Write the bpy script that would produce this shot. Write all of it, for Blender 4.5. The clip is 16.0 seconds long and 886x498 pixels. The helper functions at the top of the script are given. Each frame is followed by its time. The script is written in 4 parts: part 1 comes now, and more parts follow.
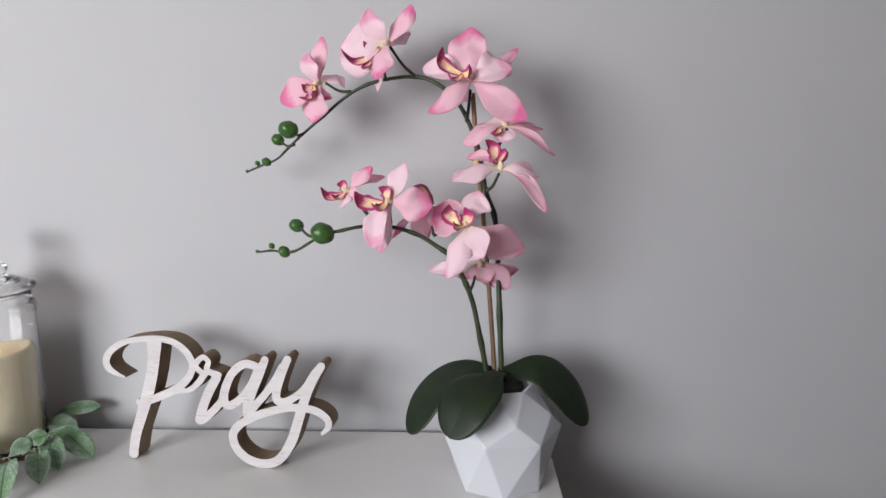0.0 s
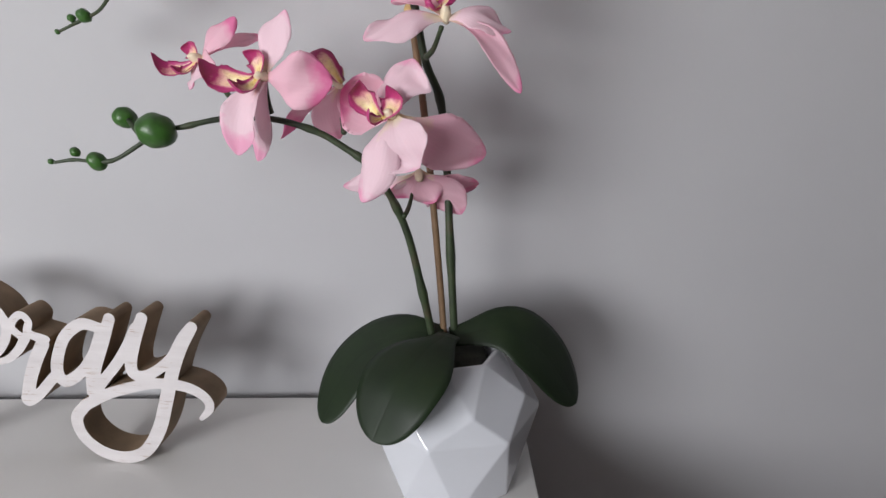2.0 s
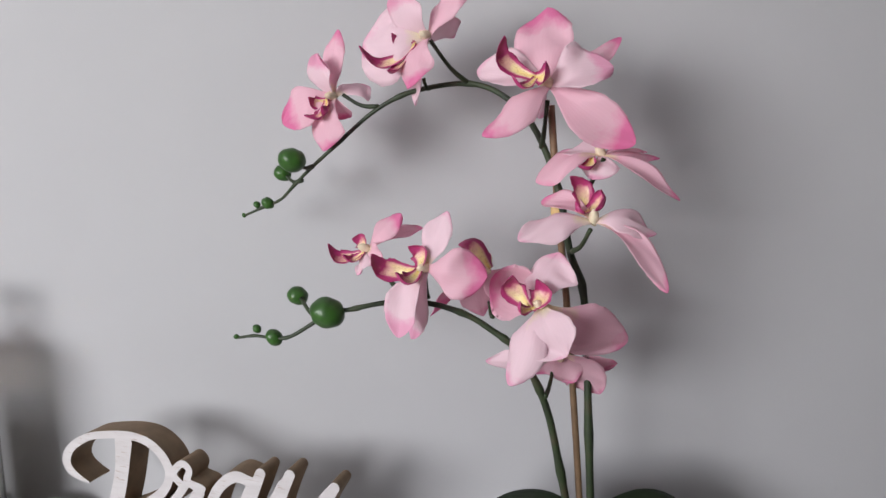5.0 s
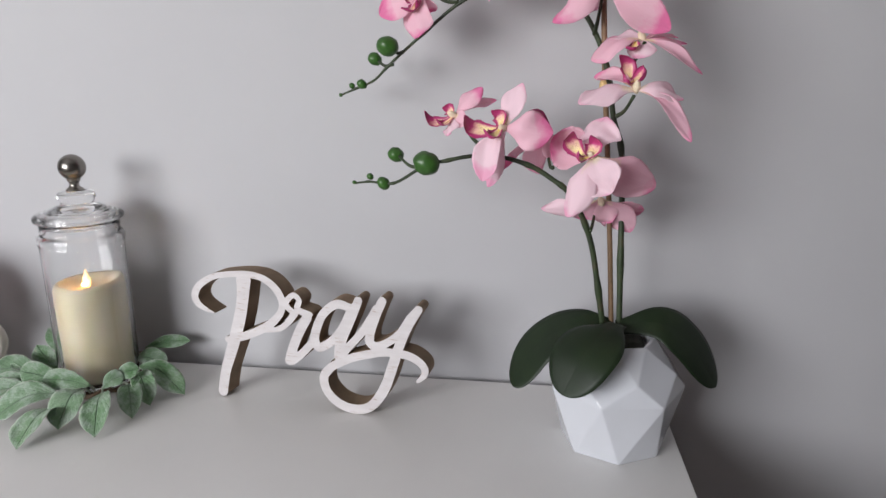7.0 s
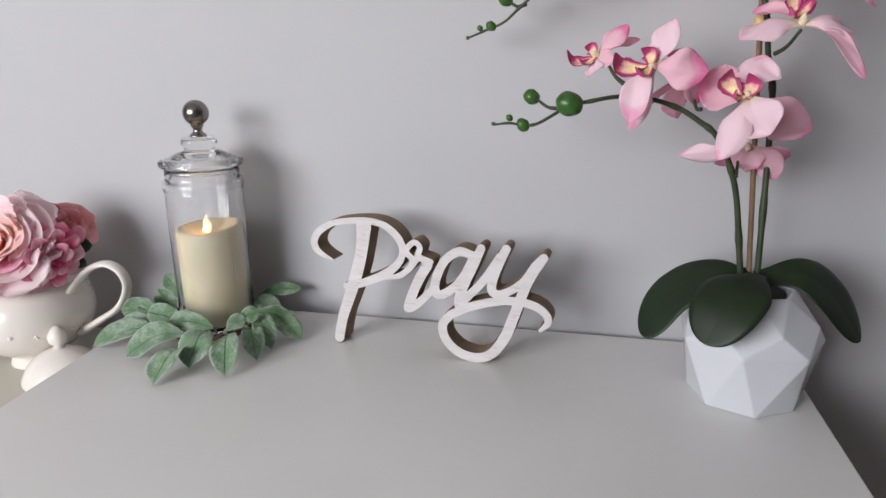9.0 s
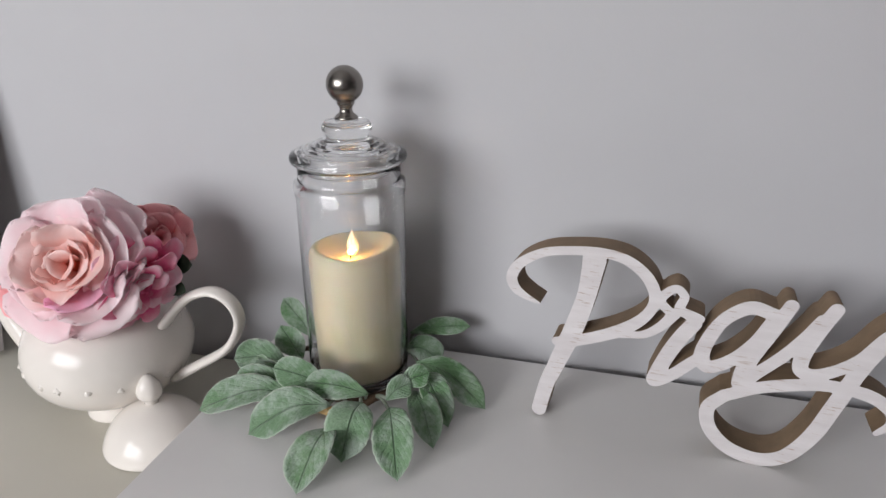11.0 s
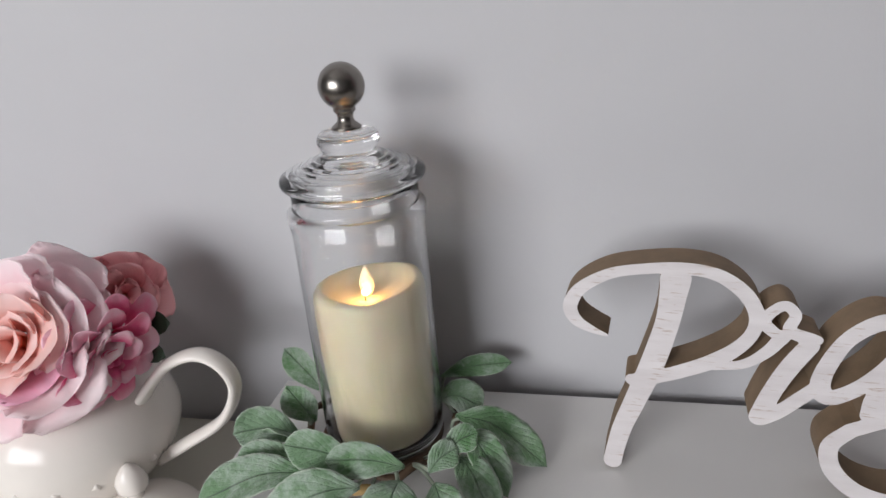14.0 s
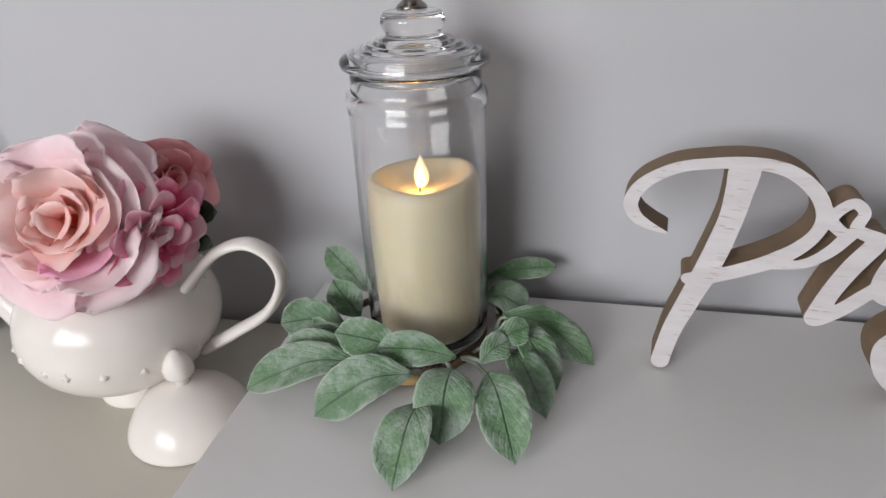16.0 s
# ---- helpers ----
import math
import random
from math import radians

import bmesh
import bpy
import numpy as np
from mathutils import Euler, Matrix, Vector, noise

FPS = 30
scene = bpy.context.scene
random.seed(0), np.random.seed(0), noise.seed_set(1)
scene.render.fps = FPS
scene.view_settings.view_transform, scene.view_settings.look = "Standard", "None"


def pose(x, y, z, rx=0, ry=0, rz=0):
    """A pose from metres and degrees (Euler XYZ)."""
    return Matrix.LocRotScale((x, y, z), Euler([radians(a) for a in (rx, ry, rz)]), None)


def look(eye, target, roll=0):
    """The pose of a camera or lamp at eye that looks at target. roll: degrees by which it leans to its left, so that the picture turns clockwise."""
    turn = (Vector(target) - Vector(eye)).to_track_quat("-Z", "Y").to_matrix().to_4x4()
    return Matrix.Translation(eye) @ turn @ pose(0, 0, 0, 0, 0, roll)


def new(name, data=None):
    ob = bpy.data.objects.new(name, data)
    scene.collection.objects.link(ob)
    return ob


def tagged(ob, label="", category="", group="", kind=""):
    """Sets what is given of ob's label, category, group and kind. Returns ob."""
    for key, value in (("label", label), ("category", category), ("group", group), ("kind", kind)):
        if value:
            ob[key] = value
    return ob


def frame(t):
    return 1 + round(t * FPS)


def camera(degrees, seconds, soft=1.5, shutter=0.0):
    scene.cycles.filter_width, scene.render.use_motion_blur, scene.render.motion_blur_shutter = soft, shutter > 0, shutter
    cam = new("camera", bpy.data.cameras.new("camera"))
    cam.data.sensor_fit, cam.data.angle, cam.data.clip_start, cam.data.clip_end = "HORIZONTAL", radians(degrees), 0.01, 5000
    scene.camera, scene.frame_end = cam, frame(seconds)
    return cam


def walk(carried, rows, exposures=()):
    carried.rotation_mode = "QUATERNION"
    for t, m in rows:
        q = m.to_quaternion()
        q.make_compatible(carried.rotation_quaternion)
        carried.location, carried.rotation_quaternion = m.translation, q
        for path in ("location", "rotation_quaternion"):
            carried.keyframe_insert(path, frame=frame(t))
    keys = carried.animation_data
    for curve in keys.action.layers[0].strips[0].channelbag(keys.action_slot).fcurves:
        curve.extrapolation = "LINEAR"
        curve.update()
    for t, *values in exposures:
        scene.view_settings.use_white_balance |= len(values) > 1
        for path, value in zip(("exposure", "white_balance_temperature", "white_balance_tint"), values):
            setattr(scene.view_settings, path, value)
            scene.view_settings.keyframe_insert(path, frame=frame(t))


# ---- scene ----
cam = camera(68.0, 16.0)
PATH = [
    (0, (0.159, 0.424, 1.247), (0.115, 2.392, 0.895), 0.1),
    (0.5, (0.173, 0.431, 1.224), (0.18, 2.384, 0.792), 0.2),
    (1, (0.187, 0.5, 1.197), (0.206, 2.417, 0.626), 0.2),
    (1.5, (0.202, 0.623, 1.2), (0.184, 2.509, 0.535), -0.2),
    (2, (0.201, 0.706, 1.208), (0.221, 2.59, 0.535), 0.0),
    (2.5, (0.194, 0.75, 1.214), (0.194, 2.651, 0.593), -0.3),
    (3, (0.196, 0.771, 1.234), (0.101, 2.690, 0.682), -0.9),
    (3.5, (0.202, 0.773, 1.243), (0.012, 2.715, 0.806), -1.3),
    (4, (0.202, 0.746, 1.266), (-0.050, 2.704, 0.950), -1.1),
    (4.2, (0.199, 0.732, 1.268), (-0.080, 2.693, 1.003), -1.0),
    (6.3, (0.116, 0.579, 1.236), (-0.143, 2.505, 0.762), 0.2),
    (6.5, (0.114, 0.554, 1.232), (-0.14, 2.475, 0.737), 0.2),
    (7, (0.107, 0.504, 1.222), (-0.142, 2.419, 0.7), 0.2),
    (7.5, (0.086, 0.482, 1.22), (-0.237, 2.377, 0.668), -0.3),
    (8, (0.073, 0.475, 1.212), (-0.284, 2.361, 0.649), -0.3),
    (8.5, (0.055, 0.474, 1.206), (-0.316, 2.351, 0.622), -0.3),
    (9, (0.008, 0.489, 1.191), (-0.362, 2.359, 0.586), -0.0),
    (9.5, (-0.053, 0.535, 1.186), (-0.485, 2.373, 0.526), -0.3),
    (10, (-0.129, 0.614, 1.203), (-0.623, 2.429, 0.524), -0.3),
    (10.2, (-0.161, 0.64, 1.205), (-0.671, 2.451, 0.527), -0.2),
    (12.3, (-0.304, 0.802, 1.152), (-0.623, 2.544, 0.224), -1.3),
    (12.5, (-0.319, 0.8, 1.157), (-0.611, 2.549, 0.232), -2.0),
    (13, (-0.351, 0.798, 1.153), (-0.625, 2.582, 0.292), -2.0),
    (13.5, (-0.337, 0.828, 1.17), (-0.66, 2.61, 0.322), -3.7),
    (14, (-0.311, 0.836, 1.17), (-0.728, 2.63, 0.392), -4.6),
    (14.5, (-0.316, 0.819, 1.159), (-0.735, 2.617, 0.389), -3.2),
    (15, (-0.326, 0.814, 1.157), (-0.73, 2.612, 0.381), -2.3),
    (15.5, (-0.344, 0.814, 1.141), (-0.746, 2.582, 0.296), -2.8),
    (16, (-0.356, 0.815, 1.132), (-0.755, 2.544, 0.209), -2.5),
]
walk(cam, [(t, look(eye, target, roll)) for t, eye, target, roll in PATH],
     [(0, 0.22), (1.5, 0.18), (3.5, 0.09), (6.5, 0.14), (9, 0.13), (9.5, -0.02), (10.2, -0.08), (12.5, -0.16), (14.5, -0.04), (16, -0.12)])

# ---- light and room constants ----
WALL_Y, TOP_Z, LOW_Z, BACK_Y = 1.370, 0.800, 0.738, 1.351
LEFT_X, RIGHT_X = -0.603, 0.292
world = bpy.data.worlds.new("world")
scene.world = world
world.use_nodes = True
wn = world.node_tree.nodes
sky = wn.new("ShaderNodeTexSky")
sky.sky_type, sky.sun_disc = "NISHITA", False
sky.sun_elevation, sky.sun_rotation = radians(35), radians(200)
wn["Background"].inputs["Strength"].default_value = 0.10
world.node_tree.links.new(sky.outputs["Color"], wn["Background"].inputs["Color"])


def area(name, m, w, h, watts, colour):
    d = bpy.data.lights.new(name, "AREA")
    d.shape, d.size, d.size_y, d.energy, d.color = "RECTANGLE", w, h, watts, colour
    ob = new(name, d)
    ob.matrix_world = m
    return ob


window_light = area("window_daylight", look((-1.34, -0.87, 1.54), (0.0, 1.2, 1.15)), 1.46, 0.82, 58, (0.97, 0.98, 1.0))

# ---- materials ----


class Nodes:
    """A small wrapper that keeps the node code short."""

    def __init__(self, name):
        self.mat = bpy.data.materials.new(name)
        self.mat.use_nodes = True
        self.tree = self.mat.node_tree
        self.bsdf = self.tree.nodes["Principled BSDF"]
        self.out = self.tree.nodes["Material Output"]

    def add(self, kind, **settings):
        n = self.tree.nodes.new(kind)
        for key, value in settings.items():
            n.inputs[key.replace("_", " ")].default_value = value
        return n

    def link(self, a, b):
        self.tree.links.new(a, b)

    def noise(self, scale, detail=4.0, rough=0.55, stretch=None, coords="Object"):
        tc = self.tree.nodes.new("ShaderNodeTexCoord")
        n = self.add("ShaderNodeTexNoise", Scale=scale, Detail=detail, Roughness=rough)
        if stretch:
            mp = self.tree.nodes.new("ShaderNodeMapping")
            mp.inputs["Scale"].default_value = stretch
            self.link(tc.outputs[coords], mp.inputs["Vector"])
            self.link(mp.outputs["Vector"], n.inputs["Vector"])
        else:
            self.link(tc.outputs[coords], n.inputs["Vector"])
        return n.outputs["Fac"]

    def ramp(self, fac, stops):
        n = self.tree.nodes.new("ShaderNodeValToRGB")
        e = n.color_ramp.elements
        e[0].position, e[0].color = stops[0][0], (*stops[0][1], 1)
        e[1].position, e[1].color = stops[-1][0], (*stops[-1][1], 1)
        for p, c in stops[1:-1]:
            k = e.new(p)
            k.color = (*c, 1)
        self.link(fac, n.inputs["Fac"])
        return n.outputs["Color"]

    def mix(self, fac, a, b, mode="MIX"):
        n = self.tree.nodes.new("ShaderNodeMix")
        n.data_type, n.blend_type = "RGBA", mode
        for sock, v in ((n.inputs[0], fac), (n.inputs[6], a), (n.inputs[7], b)):
            if hasattr(v, "links"):
                self.link(v, sock)
            else:
                sock.default_value = v if isinstance(v, float) else (*v, 1)
        return n.outputs[2]

    def math(self, op, a, b=0.5, clamp=False):
        n = self.tree.nodes.new("ShaderNodeMath")
        n.operation, n.use_clamp = op, clamp
        for sock, v in zip(n.inputs, (a, b)):
            if hasattr(v, "links"):
                self.link(v, sock)
            else:
                sock.default_value = v
        return n.outputs[0]

    def uv(self):
        tc = self.tree.nodes.new("ShaderNodeTexCoord")
        sp = self.tree.nodes.new("ShaderNodeSeparateXYZ")
        self.link(tc.outputs["UV"], sp.inputs[0])
        return sp.outputs["X"], sp.outputs["Y"]

    def bump(self, height, strength=0.2, distance=0.001):
        n = self.add("ShaderNodeBump", Strength=strength, Distance=distance)
        self.link(height, n.inputs["Height"])
        self.link(n.outputs["Normal"], self.bsdf.inputs["Normal"])

    def set(self, **settings):
        for key, value in settings.items():
            sock = self.bsdf.inputs[key.replace("_", " ")]
            if hasattr(value, "links"):
                self.link(value, sock)
            else:
                sock.default_value = (*value, 1) if isinstance(value, tuple) and sock.type == "RGBA" else value
        return self.mat

    def translucent(self, colour, share):
        t = self.tree.nodes.new("ShaderNodeBsdfTranslucent")
        if hasattr(colour, "links"):
            self.link(colour, t.inputs["Color"])
        else:
            t.inputs["Color"].default_value = (*colour, 1)
        m = self.tree.nodes.new("ShaderNodeMixShader")
        m.inputs[0].default_value = share
        self.link(self.bsdf.outputs[0], m.inputs[1])
        self.link(t.outputs[0], m.inputs[2])
        self.link(m.outputs[0], self.out.inputs["Surface"])


def plain(name, colour, rough, vary=0.06, scale=8.0, fine=300.0, bump=0.05, dist=0.0004, **extra):
    n = Nodes(name)
    lo = tuple(c * (1 - vary) for c in colour)
    hi = tuple(min(1, c * (1 + vary)) for c in colour)
    col = n.ramp(n.noise(scale), [(0.3, lo), (0.7, hi)])
    n.bump(n.noise(fine, 3), bump, dist)
    return n.set(Base_Color=col, Roughness=rough, **extra)


def wall_paint():
    n = Nodes("grey_wall_paint")
    col = n.ramp(n.noise(1.3, 3), [(0.3, (0.462, 0.456, 0.478)), (0.7, (0.492, 0.486, 0.506))])
    col = n.mix(0.25, col, n.ramp(n.noise(14, 5), [(0.35, (0.465, 0.46, 0.474)), (0.65, (0.492, 0.488, 0.50))]))
    n.bump(n.noise(420, 4, 0.6), 0.18, 0.0006)
    return n.set(Base_Color=col, Roughness=0.75)


WALL = wall_paint()
CEIL = plain("white_ceiling_paint", (0.62, 0.61, 0.60), 0.85)
FLOOR = plain("oak_floor", (0.16, 0.105, 0.065), 0.45, 0.2, 5, 60)
WHITE_TOP = plain("white_satin_lacquer", (0.665, 0.65, 0.64), 0.34, 0.025, 6, 500, 0.03, 0.0002)
CREAM_TOP = plain("cream_matt_laminate", (0.52, 0.495, 0.43), 0.42, 0.03, 7, 500, 0.03, 0.0002)
TRIM = plain("white_gloss_trim", (0.78, 0.78, 0.77), 0.35, 0.03)
CERAMIC = plain("white_glazed_ceramic", (0.62, 0.63, 0.675), 0.12, 0.02, 9, 90, 0.03, 0.0004, Coat_Weight=0.4, Coat_Roughness=0.05)
CREAMWARE = plain("cream_glazed_creamware", (0.75, 0.70, 0.655), 0.16, 0.035, 18, 70, 0.10, 0.0007, Specular_IOR_Level=0.30)
DARK = plain("dark_shadow_board", (0.10, 0.085, 0.075), 0.7)
# near-black filling colour; the shade in the pot mouth is painted into it
SHADE_FILL = plain("dark_moss_shade", (0.03, 0.03, 0.022), 0.9, 0.4, 90, 400, 0.6, 0.002)
NICKEL = plain("brushed_nickel", (0.26, 0.24, 0.22), 0.27, 0.08, 20, 500, 0.1, 0.0003, Metallic=1.0)
CANE = plain("bamboo_cane", (0.22, 0.135, 0.075), 0.5, 0.25, 60, 300, 0.2, 0.0006)
WOOD_RISER = plain("dark_stained_wood", (0.10, 0.06, 0.035), 0.55, 0.35, 40, 250, 0.2, 0.0006)
OCHRE = plain("pale_wood", (0.62, 0.42, 0.18), 0.55, 0.2, 40)
BUD = plain("waxy_green_bud", (0.032, 0.095, 0.016), 0.36, 0.45, 50, 260, 0.15, 0.0006)
BUDSTEM = plain("pale_green_stalk", (0.11, 0.16, 0.06), 0.5, 0.3, 60)


def stem_material():
    n = Nodes("dark_green_stem")
    col = n.ramp(n.noise(35, 4), [(0.35, (0.020, 0.028, 0.016)), (0.55, (0.036, 0.055, 0.022)), (0.75, (0.075, 0.055, 0.034))])
    n.bump(n.noise(250, 3), 0.25, 0.0006)
    return n.set(Base_Color=col, Roughness=0.55)


STEM = stem_material()


def leaf_material():
    n = Nodes("dark_orchid_leaf")
    u, v = n.uv()
    rib = n.math("SUBTRACT", 1.0, n.math("MULTIPLY", n.math("ABSOLUTE", n.math("SUBTRACT", v, 0.5)), 22.0), True)
    col = n.ramp(n.noise(16, 4), [(0.3, (0.006, 0.012, 0.005)), (0.55, (0.010, 0.021, 0.007)), (0.8, (0.019, 0.033, 0.010))])
    col = n.mix(n.math("MULTIPLY", rib, 0.20), col, (0.008, 0.014, 0.006))
    n.bump(n.math("ADD", n.noise(120, 4), n.math("MULTIPLY", rib, -0.7)), 0.2, 0.0007)
    return n.set(Base_Color=col, Roughness=0.50, Specular_IOR_Level=0.35)


LEAF = leaf_material()


def petal_material(name, pale, deep, base, tip_start=0.62, veins=0.22, share=0.10):
    """Silk petal: a pale field that deepens to the tip, a cream base and fine long veins."""
    n = Nodes(name)
    u, v = n.uv()
    edge = n.math("MULTIPLY", n.math("ABSOLUTE", n.math("SUBTRACT", v, 0.5)), 0.14)
    blotch = n.math("MULTIPLY", n.math("SUBTRACT", n.noise(60, 3), 0.5), 0.5)
    tip = n.math("ADD", n.math("ADD", u, edge), blotch)
    info = n.tree.nodes.new("ShaderNodeObjectInfo")
    tip = n.math("ADD", tip, n.math("MULTIPLY", n.math("SUBTRACT", info.outputs["Random"], 0.5), 0.30))
    col = n.ramp(tip, [(0.03, base), (0.20, pale), (tip_start, pale), (1.10 if tip_start > 0.9 else 1.0, deep)])
    wave = n.add("ShaderNodeTexWave", Scale=4.0, Distortion=1.6, Detail=2.0)
    wave.bands_direction = "Y"
    tc = n.tree.nodes.new("ShaderNodeTexCoord")
    n.link(tc.outputs["UV"], wave.inputs["Vector"])
    vein = n.math("MULTIPLY", wave.outputs["Fac"], veins)
    col2 = n.mix(vein, col, tuple(0.72 + 0.22 * c for c in pale), "MULTIPLY")
    n.bump(n.math("ADD", n.noise(300, 3), n.math("MULTIPLY", wave.outputs["Fac"], 0.7)), 0.14, 0.0005)
    n.set(Base_Color=col2, Roughness=0.6)
    n.translucent(col2, share)
    return n.mat


ORCHID = petal_material("pink_orchid_silk", (0.95, 0.64, 0.74), (0.88, 0.26, 0.51), (0.95, 0.84, 0.62), 0.78, 0.12, 0.40)
# paler copy of the pink silk, with the light on petal fronts painted in
ORCHID_LIT = petal_material("lit_orchid_silk", (0.97, 0.77, 0.84), (0.93, 0.50, 0.68), (0.95, 0.86, 0.68), 0.84, 0.12, 0.40)


def lip_material():
    n = Nodes("orchid_lip")
    u, v = n.uv()
    edge = n.math("MULTIPLY", n.math("ABSOLUTE", n.math("SUBTRACT", v, 0.5)), 2.0)
    rim = n.math("MAXIMUM", edge, n.math("MULTIPLY", u, 0.92))
    rim = n.math("ADD", rim, n.math("MULTIPLY", n.math("SUBTRACT", n.noise(140, 2), 0.5), 0.35))
    col = n.ramp(rim, [(0.0, (0.84, 0.62, 0.14)), (0.36, (0.88, 0.72, 0.38)), (0.54, (0.80, 0.48, 0.40)), (0.66, (0.50, 0.05, 0.20)), (1.0, (0.36, 0.02, 0.13))])
    wave = n.add("ShaderNodeTexWave", Scale=7.0, Distortion=3.0, Detail=2.0)
    wave.bands_direction = "Y"
    tc = n.tree.nodes.new("ShaderNodeTexCoord")
    n.link(tc.outputs["UV"], wave.inputs["Vector"])
    streak = n.math("MULTIPLY", n.ramp(wave.outputs["Fac"], [(0.84, (0, 0, 0)), (0.95, (1, 1, 1))]), 0.65)
    streak = n.math("MULTIPLY", streak, n.ramp(n.noise(240, 2), [(0.42, (0, 0, 0)), (0.52, (1, 1, 1))]))
    col = n.mix(streak, col, (0.30, 0.05, 0.05))
    n.bump(n.noise(260, 3), 0.25, 0.0006)
    return n.set(Base_Color=col, Roughness=0.42)


LIP = lip_material()
COLUMN = plain("cream_orchid_column", (0.80, 0.68, 0.50), 0.5, 0.15, 90)


def sage_material():
    n = Nodes("flocked_sage_leaf")
    u, v = n.uv()
    across = n.math("MULTIPLY", n.math("ABSOLUTE", n.math("SUBTRACT", v, 0.5)), 2.0)
    rib = n.math("SUBTRACT", 1.0, n.math("MULTIPLY", across, 15.0), True)
    info = n.tree.nodes.new("ShaderNodeObjectInfo")
    slant = n.math("ADD", n.math("MULTIPLY", u, 9.0), n.math("MULTIPLY", across, -3.2))
    slant = n.math("ADD", slant, n.math("MULTIPLY", n.noise(60, 2), 0.8))
    veins = n.math("POWER", n.math("ABSOLUTE", n.math("SINE", n.math("MULTIPLY", slant, 3.1416))), 0.35)
    col = n.ramp(n.noise(24, 5), [(0.34, (0.070, 0.185, 0.055)), (0.52, (0.120, 0.245, 0.105)), (0.70, (0.22, 0.34, 0.20))])
    col = n.mix(n.math("MULTIPLY", info.outputs["Random"], 0.45), col, (0.28, 0.37, 0.28))
    frost = n.ramp(n.math("ADD", n.noise(38, 5, 0.7), n.math("MULTIPLY", across, 0.10)), [(0.50, (0, 0, 0)), (0.68, (1, 1, 1))])
    col = n.mix(n.math("MULTIPLY", frost, 0.62), col, (0.50, 0.57, 0.51))
    col = n.mix(n.math("MULTIPLY", n.math("SUBTRACT", 1.0, veins), 0.10), col, (0.48, 0.56, 0.47))
    rim = n.ramp(across, [(0.90, (0, 0, 0)), (1.0, (1, 1, 1))])
    col = n.mix(n.math("MULTIPLY", rim, 0.7), col, (0.62, 0.68, 0.58))
    col = n.mix(n.math("MULTIPLY", rib, 0.45), col, (0.10, 0.17, 0.10))
    relief = n.math("ADD", n.math("MULTIPLY", veins, 0.40), n.math("MULTIPLY", n.noise(95, 5, 0.6), 1.9))
    n.bump(n.math("ADD", n.math("ADD", relief, n.math("MULTIPLY", n.noise(500, 3), 0.5)), n.math("MULTIPLY", rib, -1.2)), 0.75, 0.0022)
    n.set(Base_Color=col, Roughness=0.72, Sheen_Weight=0.2)
    n.translucent(col, 0.18)
    return n.mat


SAGE = sage_material()
SAGE_STEM = plain("sage_twig", (0.30, 0.34, 0.27), 0.8, 0.25, 60)


def whitewash_material():
    n = Nodes("whitewashed_wood")
    grain = n.noise(150, 5, 0.65, (0.30, 1.0, 4.0))
    crack = n.ramp(grain, [(0.585, (0, 0, 0)), (0.63, (1, 1, 1))])
    spots = n.ramp(n.noise(40, 3), [(0.46, (0, 0, 0)), (0.56, (1, 1, 1))])
    col = n.ramp(n.noise(30, 4, 0.6, (0.4, 1, 3)), [(0.3, (0.54, 0.50, 0.505)), (0.7, (0.64, 0.605, 0.61))])
    col = n.mix(n.math("MULTIPLY", n.math("MULTIPLY", crack, spots), 0.75), col, (0.30, 0.18, 0.11))
    n.bump(grain, 0.25, 0.0008)
    return n.set(Base_Color=col, Roughness=0.6)


WHITEWASH = whitewash_material()
MDF = plain("brown_sawn_edge", (0.215, 0.145, 0.088), 0.75, 0.18, 40, 400, 0.3, 0.0006)


def glass_material():
    n = Nodes("clear_glass")
    return n.set(Base_Color=(0.985, 0.99, 0.99), Roughness=0.015, IOR=1.47, Transmission_Weight=1.0)


GLASS = glass_material()


def wax_material():
    n = Nodes("ivory_wax")
    col = n.ramp(n.noise(14, 4), [(0.3, (0.94, 0.81, 0.56)), (0.7, (0.97, 0.86, 0.63))])
    n.bump(n.noise(60, 3), 0.06, 0.0008)
    return n.set(Base_Color=col, Roughness=0.28, Subsurface_Weight=0.15, Subsurface_Radius=(0.02, 0.012, 0.005), Subsurface_Scale=0.4)


WAX = wax_material()


def flame_material():
    n = Nodes("led_flame")
    u, v = n.uv()
    col = n.ramp(v, [(0.0, (1.0, 0.42, 0.06)), (0.35, (1.0, 0.62, 0.20)), (1.0, (0.95, 0.66, 0.48))])
    amt = n.ramp(v, [(0.0, (1, 1, 1)), (0.30, (0.75, 0.75, 0.75)), (1.0, (0.10, 0.10, 0.10))])
    n.link(n.math("MULTIPLY", amt, 1.7), n.bsdf.inputs["Emission Strength"])
    n.link(col, n.bsdf.inputs["Emission Color"])
    return n.set(Base_Color=(0.9, 0.8, 0.65), Roughness=0.5)


FLAME = flame_material()

# ---- building helpers ----


def part(name, bm, material, parent=None, label="", smooth=True):
    me = bpy.data.meshes.new(name)
    bm.normal_update()
    bm.to_mesh(me)
    bm.free()
    for m in (material if isinstance(material, (list, tuple)) else [material]):
        me.materials.append(m)
    if smooth:
        me.polygons.foreach_set("use_smooth", [True] * len(me.polygons))
    ob = new(name, me)
    ob.parent = parent
    if label:
        ob["label"] = label
    return ob


def thing(name, place, label, category, group="", kind=""):
    ob = new(name)
    ob.empty_display_size = 0.02
    ob.location = place
    return tagged(ob, label, category, group, kind)


